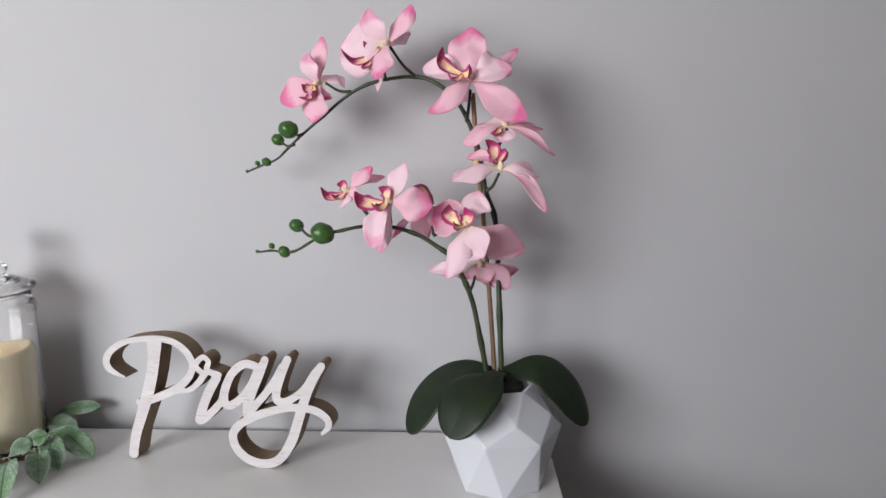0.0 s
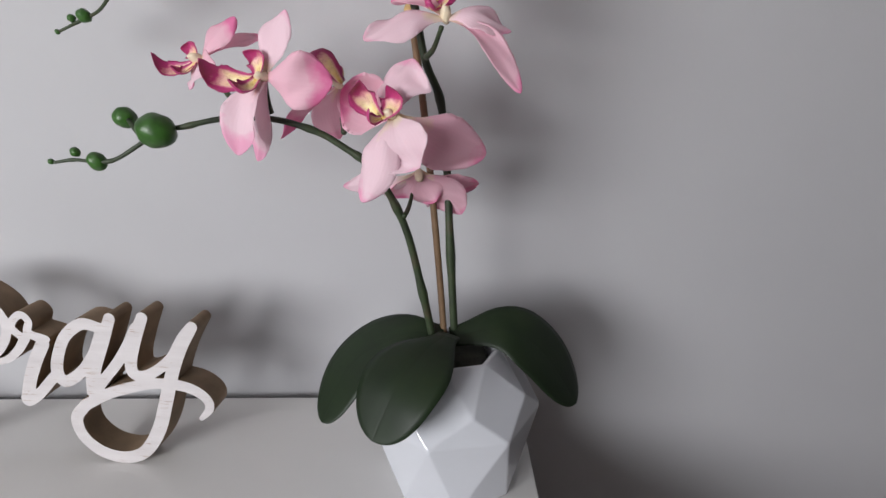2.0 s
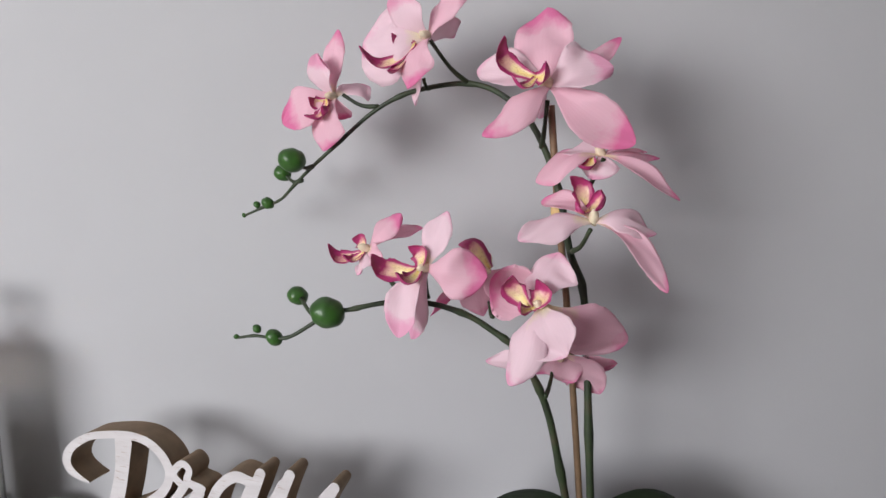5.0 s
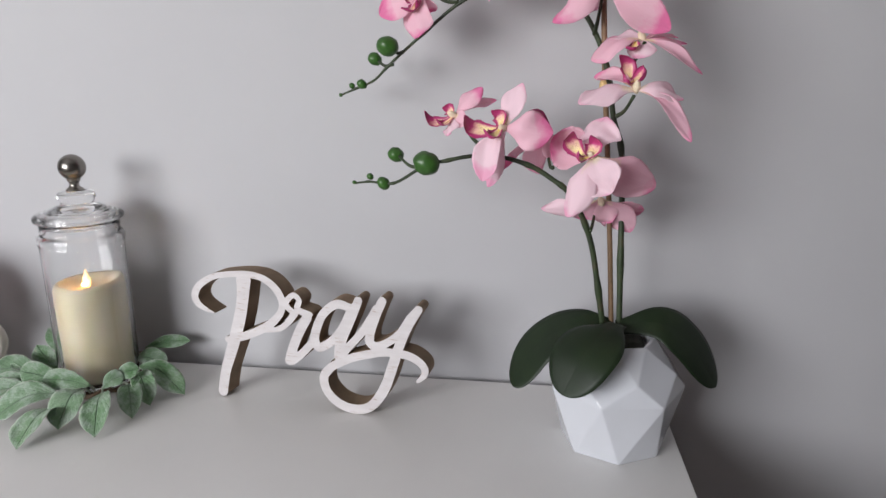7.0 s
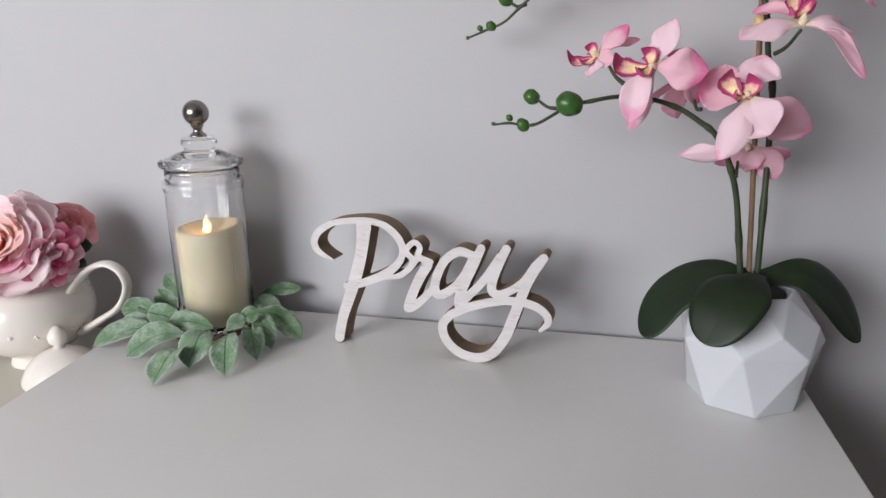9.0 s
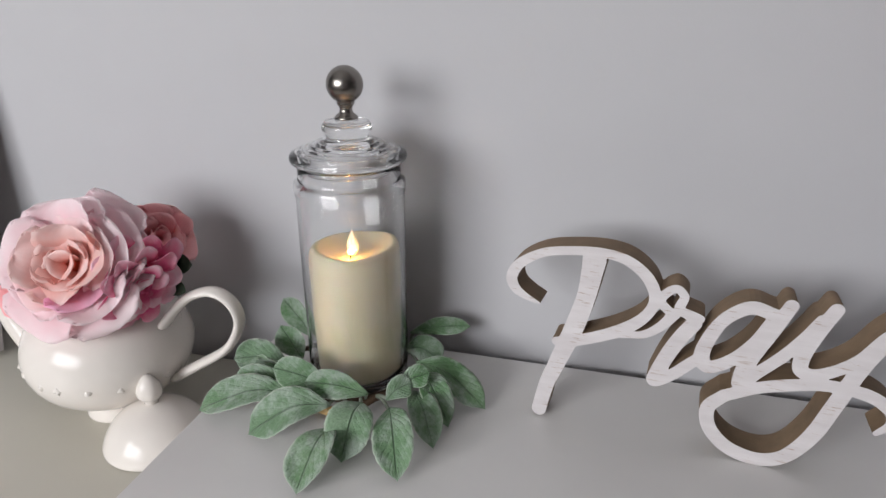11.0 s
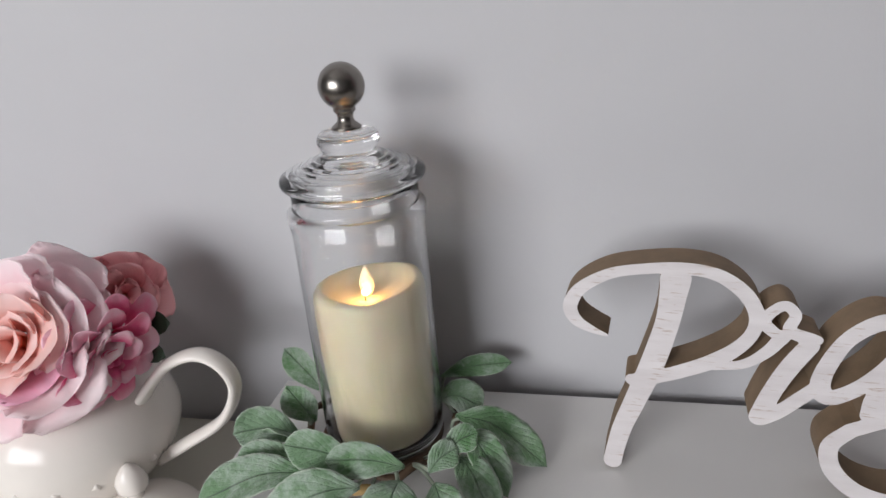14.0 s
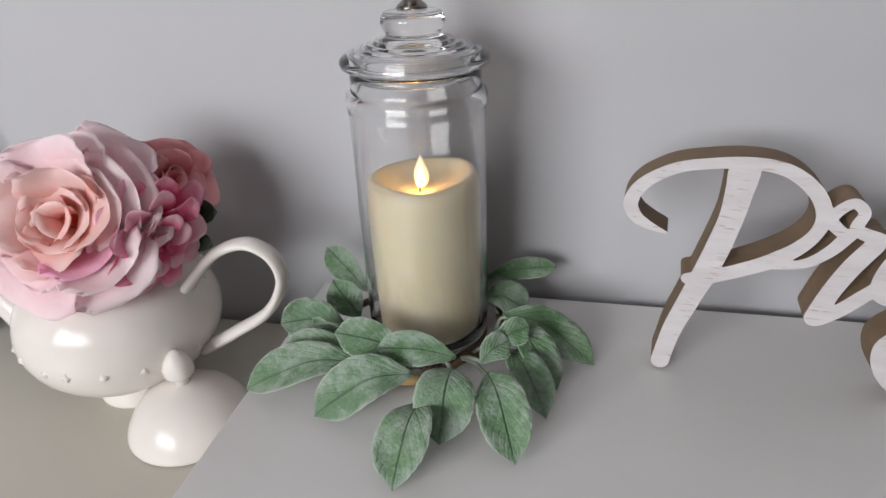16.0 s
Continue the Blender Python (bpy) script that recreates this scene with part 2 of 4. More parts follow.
def box_bm(lo, hi, bevel=0.0, origin=(0, 0, 0)):
    bm = bmesh.new()
    bmesh.ops.create_cube(bm, size=1)
    lo, hi = Vector(lo), Vector(hi)
    for v in bm.verts:
        v.co = Vector(((lo[i] + hi[i]) / 2 + v.co[i] * (hi[i] - lo[i]) for i in range(3))) - Vector(origin)
    if bevel:
        bmesh.ops.bevel(bm, geom=bm.edges[:], offset=bevel, segments=3, affect="EDGES", profile=0.6)
    return bm


def box(name, lo, hi, material, parent=None, label="", bevel=0.0, origin=(0, 0, 0)):
    return part(name, box_bm(lo, hi, bevel, origin), material, parent, label, False)


def lathe_bm(profile, steps=64, wobble=None):
    """Turns (radius, height) pairs round the z axis; a radius of 0 closes an end."""
    bm = bmesh.new()
    rings = []
    for r, z in profile:
        if r <= 1e-6:
            rings.append([bm.verts.new((0, 0, z))])
        else:
            ring = []
            for i in range(steps):
                a = 2 * math.pi * i / steps
                k = 1 + (wobble(a, z) if wobble else 0)
                ring.append(bm.verts.new((r * k * math.cos(a), r * k * math.sin(a), z)))
            rings.append(ring)
    for a, b in zip(rings, rings[1:]):
        for i in range(steps):
            j = (i + 1) % steps
            if len(a) == 1 and len(b) > 1:
                bm.faces.new((a[0], b[j], b[i]))
            elif len(b) == 1 and len(a) > 1:
                bm.faces.new((a[i], a[j], b[0]))
            elif len(a) > 1:
                bm.faces.new((a[i], a[j], b[j], b[i]))
    return bm


def smooth_line(points, steps):
    """A Catmull-Rom line through the points."""
    p = [Vector(q) for q in points]
    p = [2 * p[0] - p[1]] + p + [2 * p[-1] - p[-2]]
    out = []
    for i in range(1, len(p) - 2):
        for k in range(steps):
            t = k / steps
            a, b, c, e = p[i - 1:i + 3]
            out.append(0.5 * (2 * b + (c - a) * t + (2 * a - 5 * b + 4 * c - e) * t * t + (3 * b - a - 3 * c + e) * t ** 3))
    out.append(p[-2])
    return out


def tube_bm(points, radii, sides=10, flat=1.0):
    """A closed tube along the points with a radius at each."""
    bm = bmesh.new()
    up = Vector((0.02, 1, 0.03)).normalized()
    rings = []
    for i, p in enumerate(points):
        way = (points[min(i + 1, len(points) - 1)] - points[max(i - 1, 0)]).normalized()
        s = way.cross(up).normalized()
        n = s.cross(way)
        rings.append([bm.verts.new(p + radii[i] * (math.cos(a) * s + flat * math.sin(a) * n)) for a in (2 * math.pi * k / sides for k in range(sides))])
    for a, b in zip(rings, rings[1:]):
        for k in range(sides):
            j = (k + 1) % sides
            bm.faces.new((a[k], a[j], b[j], b[k]))
    bm.faces.new(rings[0][::-1])
    bm.faces.new(rings[-1])
    bmesh.ops.recalc_face_normals(bm, faces=bm.faces[:])
    return bm


def blade_bm(mid, normals, widths, thick, cup=0.0, ripple=0.0, across=8, seed=0, rough_edge=0.0, mid_fold=0.0, us=None):
    """A leaf or petal: a strip round the line mid, with its own thickness and a uv map (along, across)."""
    rnd = random.Random(seed)
    ph = rnd.random() * 6.28
    bm = bmesh.new()
    uvl = bm.loops.layers.uv.new("uv")
    n = len(mid)
    layers = []
    coords = {}
    for side in (1, -1):
        grid = []
        for i, p in enumerate(mid):
            way = (mid[min(i + 1, n - 1)] - mid[max(i - 1, 0)]).normalized()
            nm = (normals[i] - way * normals[i].dot(way)).normalized()
            s = way.cross(nm)
            row = []
            u = us[i] if us else i / (n - 1)
            for k in range(across + 1):
                v = 2 * k / across - 1
                w = widths[i]
                if rough_edge and abs(v) == 1:
                    w *= 1 + rough_edge * math.sin(i * 2.4 + ph + v)
                lift = cup * widths[i] * v * v + mid_fold * widths[i] * abs(v)
                lift += ripple * (math.sin(5.0 * u + 2.6 * v + ph) + 0.45 * math.sin(13.0 * u + 4.0 * v + 2 * ph)) * abs(v) * (0.3 + u) * widths[i]
                t = thick * 0.5 * (1 - 0.75 * v * v)
                q = bm.verts.new(p + s * (w * v) + nm * (lift + side * t))
                coords[q] = (u, k / across)
                row.append(q)
            grid.append(row)
        layers.append(grid)
    for grid, flip in zip(layers, (False, True)):
        for a, b in zip(grid, grid[1:]):
            for k in range(across):
                f = (a[k], a[k + 1], b[k + 1], b[k])
                bm.faces.new(f[::-1] if flip else f)
    top, low = layers
    rim_t = [r[0] for r in top] + top[-1][1:] + [r[-1] for r in top[-2::-1]] + top[0][-2:0:-1]
    rim_l = [r[0] for r in low] + low[-1][1:] + [r[-1] for r in low[-2::-1]] + low[0][-2:0:-1]
    for i in range(len(rim_t)):
        j = (i + 1) % len(rim_t)
        try:
            bm.faces.new((rim_t[i], rim_t[j], rim_l[j], rim_l[i]))
        except ValueError:
            pass
    for f in bm.faces:
        for loop in f.loops:
            loop[uvl].uv = coords[loop.vert]
    bmesh.ops.recalc_face_normals(bm, faces=bm.faces[:])
    return bm


def petal_width(u, base=0.25, peak=0.58):
    """Half-width share along a petal: narrow foot, broad shoulder, rounded tip."""
    if u < peak:
        t = u / peak
        return base + (1 - base) * (t * t * (3 - 2 * t))
    t = (u - peak) / (1 - peak)
    return max(0.04, math.sqrt(max(0.0, 1 - t ** 2.3)))


def leaf_width(u):
    """Half-width share along a lance-shaped leaf with a pointed tip."""
    return max(0.02, 0.08 * (1 - u) + 0.88 * max(0.0, math.sin(math.pi * u ** 0.98)) ** 1.05)


def tip_steps(n):
    """Shares along a blade that crowd towards its tip, so that the tip is round."""
    return [math.sin(0.5 * math.pi * i / (n - 1)) for i in range(n)]


def along_line(line, us):
    """Points at the given shares of a list of points."""
    out = []
    for u in us:
        f = u * (len(line) - 1)
        i = min(int(f), len(line) - 2)
        out.append(line[i].lerp(line[i + 1], f - i))
    return out


def uv_ball_bm(r, stretch=(1, 1, 1), seg=20, rings=14, dent=0.0, seed=0):
    bm = bmesh.new()
    bmesh.ops.create_uvsphere(bm, u_segments=seg, v_segments=rings, radius=1)
    for v in bm.verts:
        k = 1 + dent * noise.noise(v.co * 1.7 + Vector((seed, 0, 0)))
        v.co = Vector((v.co[i] * r * stretch[i] * k for i in range(3)))
    return bm


# ---- the room ----
ROOM_L, ROOM_R, ROOM_S, ROOM_H = -3.6, 4.2, -0.84, 2.75


def structure(name, lo, hi, material, label, bevel=0.0):
    return tagged(box(name, lo, hi, material, None, "", bevel), label, name.split("_")[0], "", "structure")


structure("wall_north", (ROOM_L - 0.1, WALL_Y, 0), (ROOM_R + 0.1, WALL_Y + 0.12, ROOM_H), WALL, "pale grey matt painted plaster wall behind the chest")
structure("wall_west", (ROOM_L - 0.12, ROOM_S, 0), (ROOM_L, WALL_Y, ROOM_H), WALL, "pale grey painted wall at the room's side")
structure("wall_east", (ROOM_R, ROOM_S, 0), (ROOM_R + 0.12, WALL_Y, ROOM_H), WALL, "pale grey painted wall at the room's far side")
WX0, WX1, WZ0, WZ1 = -2.13, -0.55, 1.11, 1.97
south = thing("wall_south", (0, 0, 0), "pale grey painted wall with a window opening", "wall", "", "structure")
box("pier", (ROOM_L, ROOM_S - 0.15, 0), (WX0, ROOM_S, ROOM_H), WALL, south)
box("pier", (WX1, ROOM_S - 0.15, 0), (ROOM_R, ROOM_S, ROOM_H), WALL, south)
box("apron", (WX0, ROOM_S - 0.15, 0), (WX1, ROOM_S, WZ0), WALL, south)
box("lintel", (WX0, ROOM_S - 0.15, WZ1), (WX1, ROOM_S, ROOM_H), WALL, south)
win = thing("window_1", (-1.34, ROOM_S, 1.54), "white framed two-pane window letting in daylight", "window", "", "structure")
for lo, hi in (((-0.79, -0.08, -0.43), (-0.745, -0.04, 0.43)), ((0.745, -0.08, -0.43), (0.79, -0.04, 0.43)), ((-0.745, -0.08, -0.43), (0.745, -0.04, -0.415)),
               ((-0.745, -0.08, 0.415), (0.745, -0.04, 0.43)), ((-0.02, -0.02, -0.415), (0.02, 0.012, 0.415))):
    box("window_frame", lo, hi, TRIM, win)
box("window_sill", (-0.83, 0.0, -0.46), (0.83, 0.10, -0.432), TRIM, win, "", 0.004)
structure("floor", (ROOM_L - 0.1, ROOM_S - 0.1, -0.1), (ROOM_R + 0.1, WALL_Y + 0.1, 0), FLOOR, "brown oak board floor of the room")
structure("ceiling", (ROOM_L - 0.1, ROOM_S - 0.1, ROOM_H), (ROOM_R + 0.1, WALL_Y + 0.1, ROOM_H + 0.1), CEIL, "plain white painted ceiling above the room")

# ---- furniture ----


def chest(name, x0, x1, y0, y1, z, mat, label, overhang):
    ob = thing(name, ((x0 + x1) / 2, (y0 + y1) / 2, 0), label, "cabinet")
    o = ob.location
    box("top", (x0, y0, z - 0.022), (x1, y1, z), mat, ob, "", 0.0015, o)
    k = overhang
    box("side_panel", (x0 + k, y0 + 0.02, 0.0), (x0 + k + 0.018, y1 - 0.002, z - 0.023), mat, ob, "", 0.001, o)
    box("side_panel", (x1 - k - 0.018, y0 + 0.02, 0.0), (x1 - k, y1 - 0.002, z - 0.023), mat, ob, "", 0.001, o)
    box("back_panel", (x0 + k + 0.019, y1 - 0.012, 0.05), (x1 - k - 0.019, y1 - 0.004, z - 0.023), mat, ob, "", 0, o)
    h = (z - 0.023 - 0.06) / 4
    for i in range(4):
        z0 = 0.06 + i * h
        box("drawer_front", (x0 + k + 0.003, y0 + 0.002, z0 + 0.003), (x1 - k - 0.003, y0 + 0.019, z0 + h - 0.003), mat, ob, "", 0.001, o)
    box("plinth", (x0 + k + 0.02, y0 + 0.03, 0), (x1 - k - 0.02, y0 + 0.045, 0.058), mat, ob, "", 0, o)
    return ob


chest("chest_of_drawers", LEFT_X, RIGHT_X, 0.89, BACK_Y, TOP_Z, WHITE_TOP, "white satin lacquered chest of drawers against the grey wall", 0.0)
chest("low_cabinet", -1.75, LEFT_X - 0.006, 0.80, 1.358, LOW_Z, CREAM_TOP, "lower cream laminate cabinet beside the white chest", 0.0)

# ---- wooden word sign ----
SIGN = [
    [(-7.4, 116.0, 1.1), (-19.2, 120.3, 3.1), (-29.8, 127.0, 4.6), (-34.0, 138.0, 5.2), (-26.6, 152.3, 4.7), (-7.1, 165.0, 4.1), (15.9, 170.3, 4.0), (42.0, 172.4, 4.3), (64.2, 168.8, 4.6), (81.5, 157.0, 5.0), (90.2, 142.0, 5.0), (89.3, 128.2, 4.7), (80.6, 114.9, 5.2), (66.9, 103.7, 5.7), (50.6, 94.6, 5.5), (27.7, 84.9, 5.2), (11.3, 81.1, 4.4)],  # p swash and bowl
    [(37.5, 164.0, 10.3), (36.6, 152.8, 9.2), (34.1, 131.6, 8.2), (28.8, 108.4, 8.5), (21.7, 84.0, 8.3), (13.1, 58.4, 7.6), (6.0, 37.0, 7.1), (1.6, 15.5, 6.8), (0.2, 6.4, 6.9)],  # p stem
    [(67.4, 98.8, 2.9), (85.6, 103.0, 3.6), (98.9, 113.7, 4.3), (107.9, 126.9, 5.0)],  # r lead
    [(106.3, 125.9, 3.8), (95.5, 136.2, 4.2), (100.3, 145.5, 3.8), (107.4, 149.6, 3.7), (113.8, 143.2, 3.7), (111.5, 131.6, 4.2), (125.2, 126.4, 4.5), (128.7, 126.0, 3.4)],  # r loop
    [(124.2, 121.2, 6.4), (114.3, 103.8, 6.6), (106.0, 84.7, 6.4), (100.7, 67.7, 6.6), (99.6, 60.9, 6.2), (111.6, 68.1, 5.3), (125.9, 83.2, 5.1), (135.0, 93.5, 4.6)],  # r stem
    [(182.3, 139.9, 5.4), (164.4, 142.9, 5.8), (146.6, 128.9, 5.5), (136.4, 106.6, 5.9), (134.3, 90.8, 6.3), (141.3, 83.4, 5.9), (157.5, 93.7, 5.5), (172.2, 112.4, 5.5), (182.2, 136.1, 4.7)],  # a bowl
    [(192.7, 149.6, 5.4), (184.4, 128.5, 5.8), (174.4, 104.7, 5.9), (167.6, 86.4, 6.3), (165.6, 73.0, 5.5)],  # a stem
    [(167.2, 73.1, 5.5), (181.1, 89.5, 5.1), (194.8, 105.8, 5.1), (206.9, 124.2, 5.0), (215.8, 141.6, 4.6)],  # link a to y
    [(223.8, 151.9, 5.4), (215.6, 132.4, 5.8), (208.2, 108.9, 5.8), (208.7, 95.8, 5.8), (218.7, 93.2, 5.4), (233.6, 101.0, 5.0), (247.8, 114.1, 5.0), (259.6, 133.0, 5.3), (269.6, 144.9, 5.3)],  # y cup
    [(269.6, 144.9, 5.3), (257.9, 124.6, 5.7), (247.6, 101.0, 6.2), (237.7, 69.5, 6.6), (227.0, 37.6, 6.7), (210.8, 12.8, 6.3), (190.9, 4.3, 6.4), (167.1, 9.0, 6.4), (149.9, 24.6, 6.0), (145.7, 44.2, 6.0), (156.5, 59.1, 5.6)],  # y tail loop
    [(156.5, 59.1, 5.6), (180.6, 72.3, 5.5), (208.4, 81.8, 5.5), (231.8, 86.2, 5.4), (258.9, 83.9, 5.4), (275.6, 74.1, 5.0), (278.6, 62.6, 4.2), (270.0, 52.0, 2.3)],  # y tail flick
]


def strokes_field(strokes, xs, zs):
    """Signed distance to the union of round-ended strokes of changing width, in mm."""
    gx, gz = np.meshgrid(xs, zs, indexing="ij")
    best = np.full(gx.shape, 1e9)
    for stroke in strokes:
        pts = smooth_line(stroke, 6)
        for a, b in zip(pts, pts[1:]):
            dx, dz = b[0] - a[0], b[1] - a[1]
            t = np.clip(((gx - a[0]) * dx + (gz - a[1]) * dz) / max(dx * dx + dz * dz, 1e-9), 0, 1)
            dist = np.hypot(gx - a[0] - t * dx, gz - a[1] - t * dz) - (a[2] + t * (b[2] - a[2]))
            best = np.minimum(best, dist)
    return best


def cut_letters(strokes, step, depth):
    """Front face and sawn edge of a board cut to the strokes: marching squares on the distance field, in metres."""
    xs = np.arange(-48, 290, step)
    zs = np.arange(-14, 190, step)
    f = strokes_field(strokes, xs, zs)
    verts, index, front, edges = [], {}, [], []

    def vert(key, x, z):
        if key not in index:
            index[key] = len(verts)
            verts.append((x, z))
        return index[key]

    for i in range(len(xs) - 1):
        for j in range(len(zs) - 1):
            cs = ((i, j), (i + 1, j), (i + 1, j + 1), (i, j + 1))
            val = [f[c] for c in cs]
            if min(val) > 0:
                continue
            poly = []
            for k in range(4):
                a, b, fa, fb = cs[k], cs[(k + 1) % 4], val[k], val[(k + 1) % 4]
                if fa <= 0:
                    poly.append((vert(a, xs[a[0]], zs[a[1]]), False))
                if (fa <= 0) != (fb <= 0):
                    t = fa / (fa - fb)
                    key = (min(a, b), max(a, b))
                    poly.append((vert(key, xs[a[0]] + t * (xs[b[0]] - xs[a[0]]), zs[a[1]] + t * (zs[b[1]] - zs[a[1]])), True))
            if len(poly) > 2:
                front.append([p for p, _ in poly])
                for (p, cp), (q, cq) in zip(poly, poly[1:] + poly[:1]):
                    if cp and cq:
                        edges.append((p, q))
    low, high = min(z for _, z in verts), max(z for _, z in verts)
    verts = [(x, low + (z - low) * high / (high - low)) for x, z in verts]
    face, saw = bmesh.new(), bmesh.new()
    fv = [face.verts.new((x / 1000, 0, (z - low) / 1000)) for x, z in verts]
    for p in front:
        face.faces.new([fv[k] for k in p])
    sa, sb = {}, {}
    for p, q in edges:
        for k in (p, q):
            if k not in sa:
                x, z = verts[k]
                sa[k] = saw.verts.new((x / 1000, 0.0004, (z - low) / 1000))
                sb[k] = saw.verts.new((x / 1000, depth, (z - low) / 1000))
        saw.faces.new((sa[p], sb[p], sb[q], sa[q]))
    bv = [saw.verts.new((x / 1000, depth, (z - low) / 1000)) for x, z in verts]
    for p in front:
        saw.faces.new([bv[k] for k in p[::-1]])
    bmesh.ops.remove_doubles(saw, verts=saw.verts[:], dist=1e-5)
    bmesh.ops.recalc_face_normals(saw, faces=saw.faces[:])
    bmesh.ops.recalc_face_normals(face, faces=face.faces[:])
    if sum(g.normal.y for g in face.faces) > 0:
        bmesh.ops.reverse_faces(face, faces=face.faces[:])
    return face, saw


sign = thing("word_sign", (-0.287, 1.2575, TOP_Z), "whitewashed wooden cut-out sign reading Pray, with brown edges", "sign")
sign.rotation_euler = (radians(-3.4), 0, radians(-6.2))
face, saw = cut_letters(SIGN, 1.0, 0.029)
part("lettering", face, WHITEWASH, sign, "whitewashed face with worn grain lines", False)
part("sawn_edge", saw, MDF, sign, "brown sawn wooden edge", False)

# ---- candle jar ----
JAR = Vector((-0.4785, 1.282, TOP_Z + 0.0036))


def lathe(name, profile, material, parent, label="", steps=64, wobble=None):
    return part(name, lathe_bm(profile, steps, wobble), material, parent, label)


jar = thing("glass_jar", JAR, "tall clear glass apothecary jar with a nickel-topped lid", "jar")
jar_body = lathe("jar_body", [(0.0, 0.0000), (0.044, 0.0000), (0.048, 0.0020), (0.0505, 0.0070), (0.0510, 0.0200), (0.0512, 0.1930), (0.0520, 0.1965), (0.0526, 0.2000), (0.0526, 0.2040), (0.0518, 0.2068), (0.0500, 0.2082),
                          (0.0484, 0.2095), (0.0478, 0.2120), (0.0478, 0.2200), (0.0470, 0.2240), (0.0445, 0.2245), (0.0438, 0.2200), (0.0446, 0.2090), (0.0480, 0.2000), (0.0488, 0.1930), (0.0486, 0.0200), (0.047, 0.0080), (0.043, 0.0055), (0.0, 0.0050)], GLASS, jar, "", 160)
ridges = [(0.0500 - 0.0262 * k / 30, 0.0088 + 0.0104 * k / 30 + 0.0011 * math.sin(2 * math.pi * k / 6)) for k in range(31)]
lid = lathe("lid", [(0.0, 0.0150), (0.018, 0.0145), (0.030, 0.0112), (0.040, 0.0065), (0.0415, 0.000), (0.0410, -0.007), (0.0425, -0.008), (0.0435, -0.006), (0.0437, 0.0), (0.0520, 0.0005), (0.0540, 0.0025), (0.0543, 0.005), (0.0530, 0.0078)]
            + ridges + [(0.0200, 0.0205), (0.0195, 0.0235), (0.0218, 0.0265), (0.0232, 0.0305), (0.0222, 0.0345), (0.0200, 0.0370), (0.0150, 0.0380), (0.0, 0.0385)], GLASS, jar, "stepped clear glass lid", 160)
lid.location = (0, 0, 0.2284)
jar_body.scale = (1, 1, 1.0152)
knob = lathe("knob", [(0.0, 0.0387), (0.0108, 0.0387), (0.0110, 0.0400), (0.0095, 0.0415), (0.0064, 0.0440), (0.0056, 0.0470), (0.0064, 0.0500), (0.0080, 0.0515), (0.0080, 0.0530)]
             + [(0.0166 * math.sin(a), 0.0690 - 0.0166 * math.cos(a)) for a in (0.5 + (math.pi - 0.5) * i / 18 for i in range(18))] + [(0.0, 0.0856)], NICKEL, lid, "brushed nickel ball knob")

candle = thing("candle", JAR + Vector((0.001, 0, 0.0056)), "ivory pillar candle with a glowing flameless tip", "candle")


wax = lathe_bm([(0.0, 0.0000), (0.039, 0.0000), (0.0425, 0.0030), (0.0435, 0.0100), (0.0436, 0.0600), (0.0438, 0.1150), (0.0435, 0.1280), (0.0425, 0.1345), (0.0405, 0.1382), (0.0380, 0.1395), (0.0350, 0.1384), (0.030, 0.1342), (0.022, 0.1302), (0.011, 0.1284), (0.0, 0.1280)], 72)
for v in wax.verts:
    if v.co.z > 0.1:
        a = math.atan2(v.co.y, v.co.x)
        rise = 0.003 * math.sin(a) + 0.0030 * math.exp(-((a - 0.8) / 0.45) ** 2) - 0.0025 * math.exp(-((a + 1.35) / 0.4) ** 2)
        v.co.z += rise * (v.co.z - 0.1) / 0.045 * min(1, v.co.to_2d().length / 0.03)
bmesh.ops.scale(wax, vec=(1, 1, 1.027), verts=wax.verts[:])
part("wax_body", wax, WAX, candle, "ivory wax with a melted rim")
fb = lathe_bm([(0.0, 0.0), (0.0026, 0.001), (0.0050, 0.005), (0.0060, 0.010), (0.0054, 0.015), (0.0036, 0.020), (0.0016, 0.025), (0.0, 0.0285)], 24)
fu = fb.loops.layers.uv.new("uv")
for f in fb.faces:
    for loop in f.loops:
        loop[fu].uv = (0.5, loop.vert.co.z / 0.0285)
for v in fb.verts:
    v.co.y *= 0.55
flame = part("flame", fb, FLAME, candle, "glowing amber plastic flame")
flame.location = (0, -0.004, 0.1322)
glow_data = bpy.data.lights.new("candle_bulb", "POINT")
glow_data.energy = 0.028
glow_data.color = (1.0, 0.50, 0.14)
glow_data.shadow_soft_size = 0.003
glow = new("candle_bulb", glow_data)
glow.location = candle.location + Vector((0.001, -0.012, 0.1388))
wick = part("wick", tube_bm([Vector((0, -0.011, 0.1305)), Vector((0.0003, -0.0112, 0.1355)), Vector((0, -0.011, 0.1395))], [0.0007] * 3, 8), DARK, candle, "black wick")

# ---- potted orchid ----
orchid = thing("potted_orchid", (0.216, 1.224, TOP_Z), "artificial pink orchid in a faceted white ceramic pot", "orchid")
OB = orchid.location.copy()


def local(p):
    return Vector(p) - OB


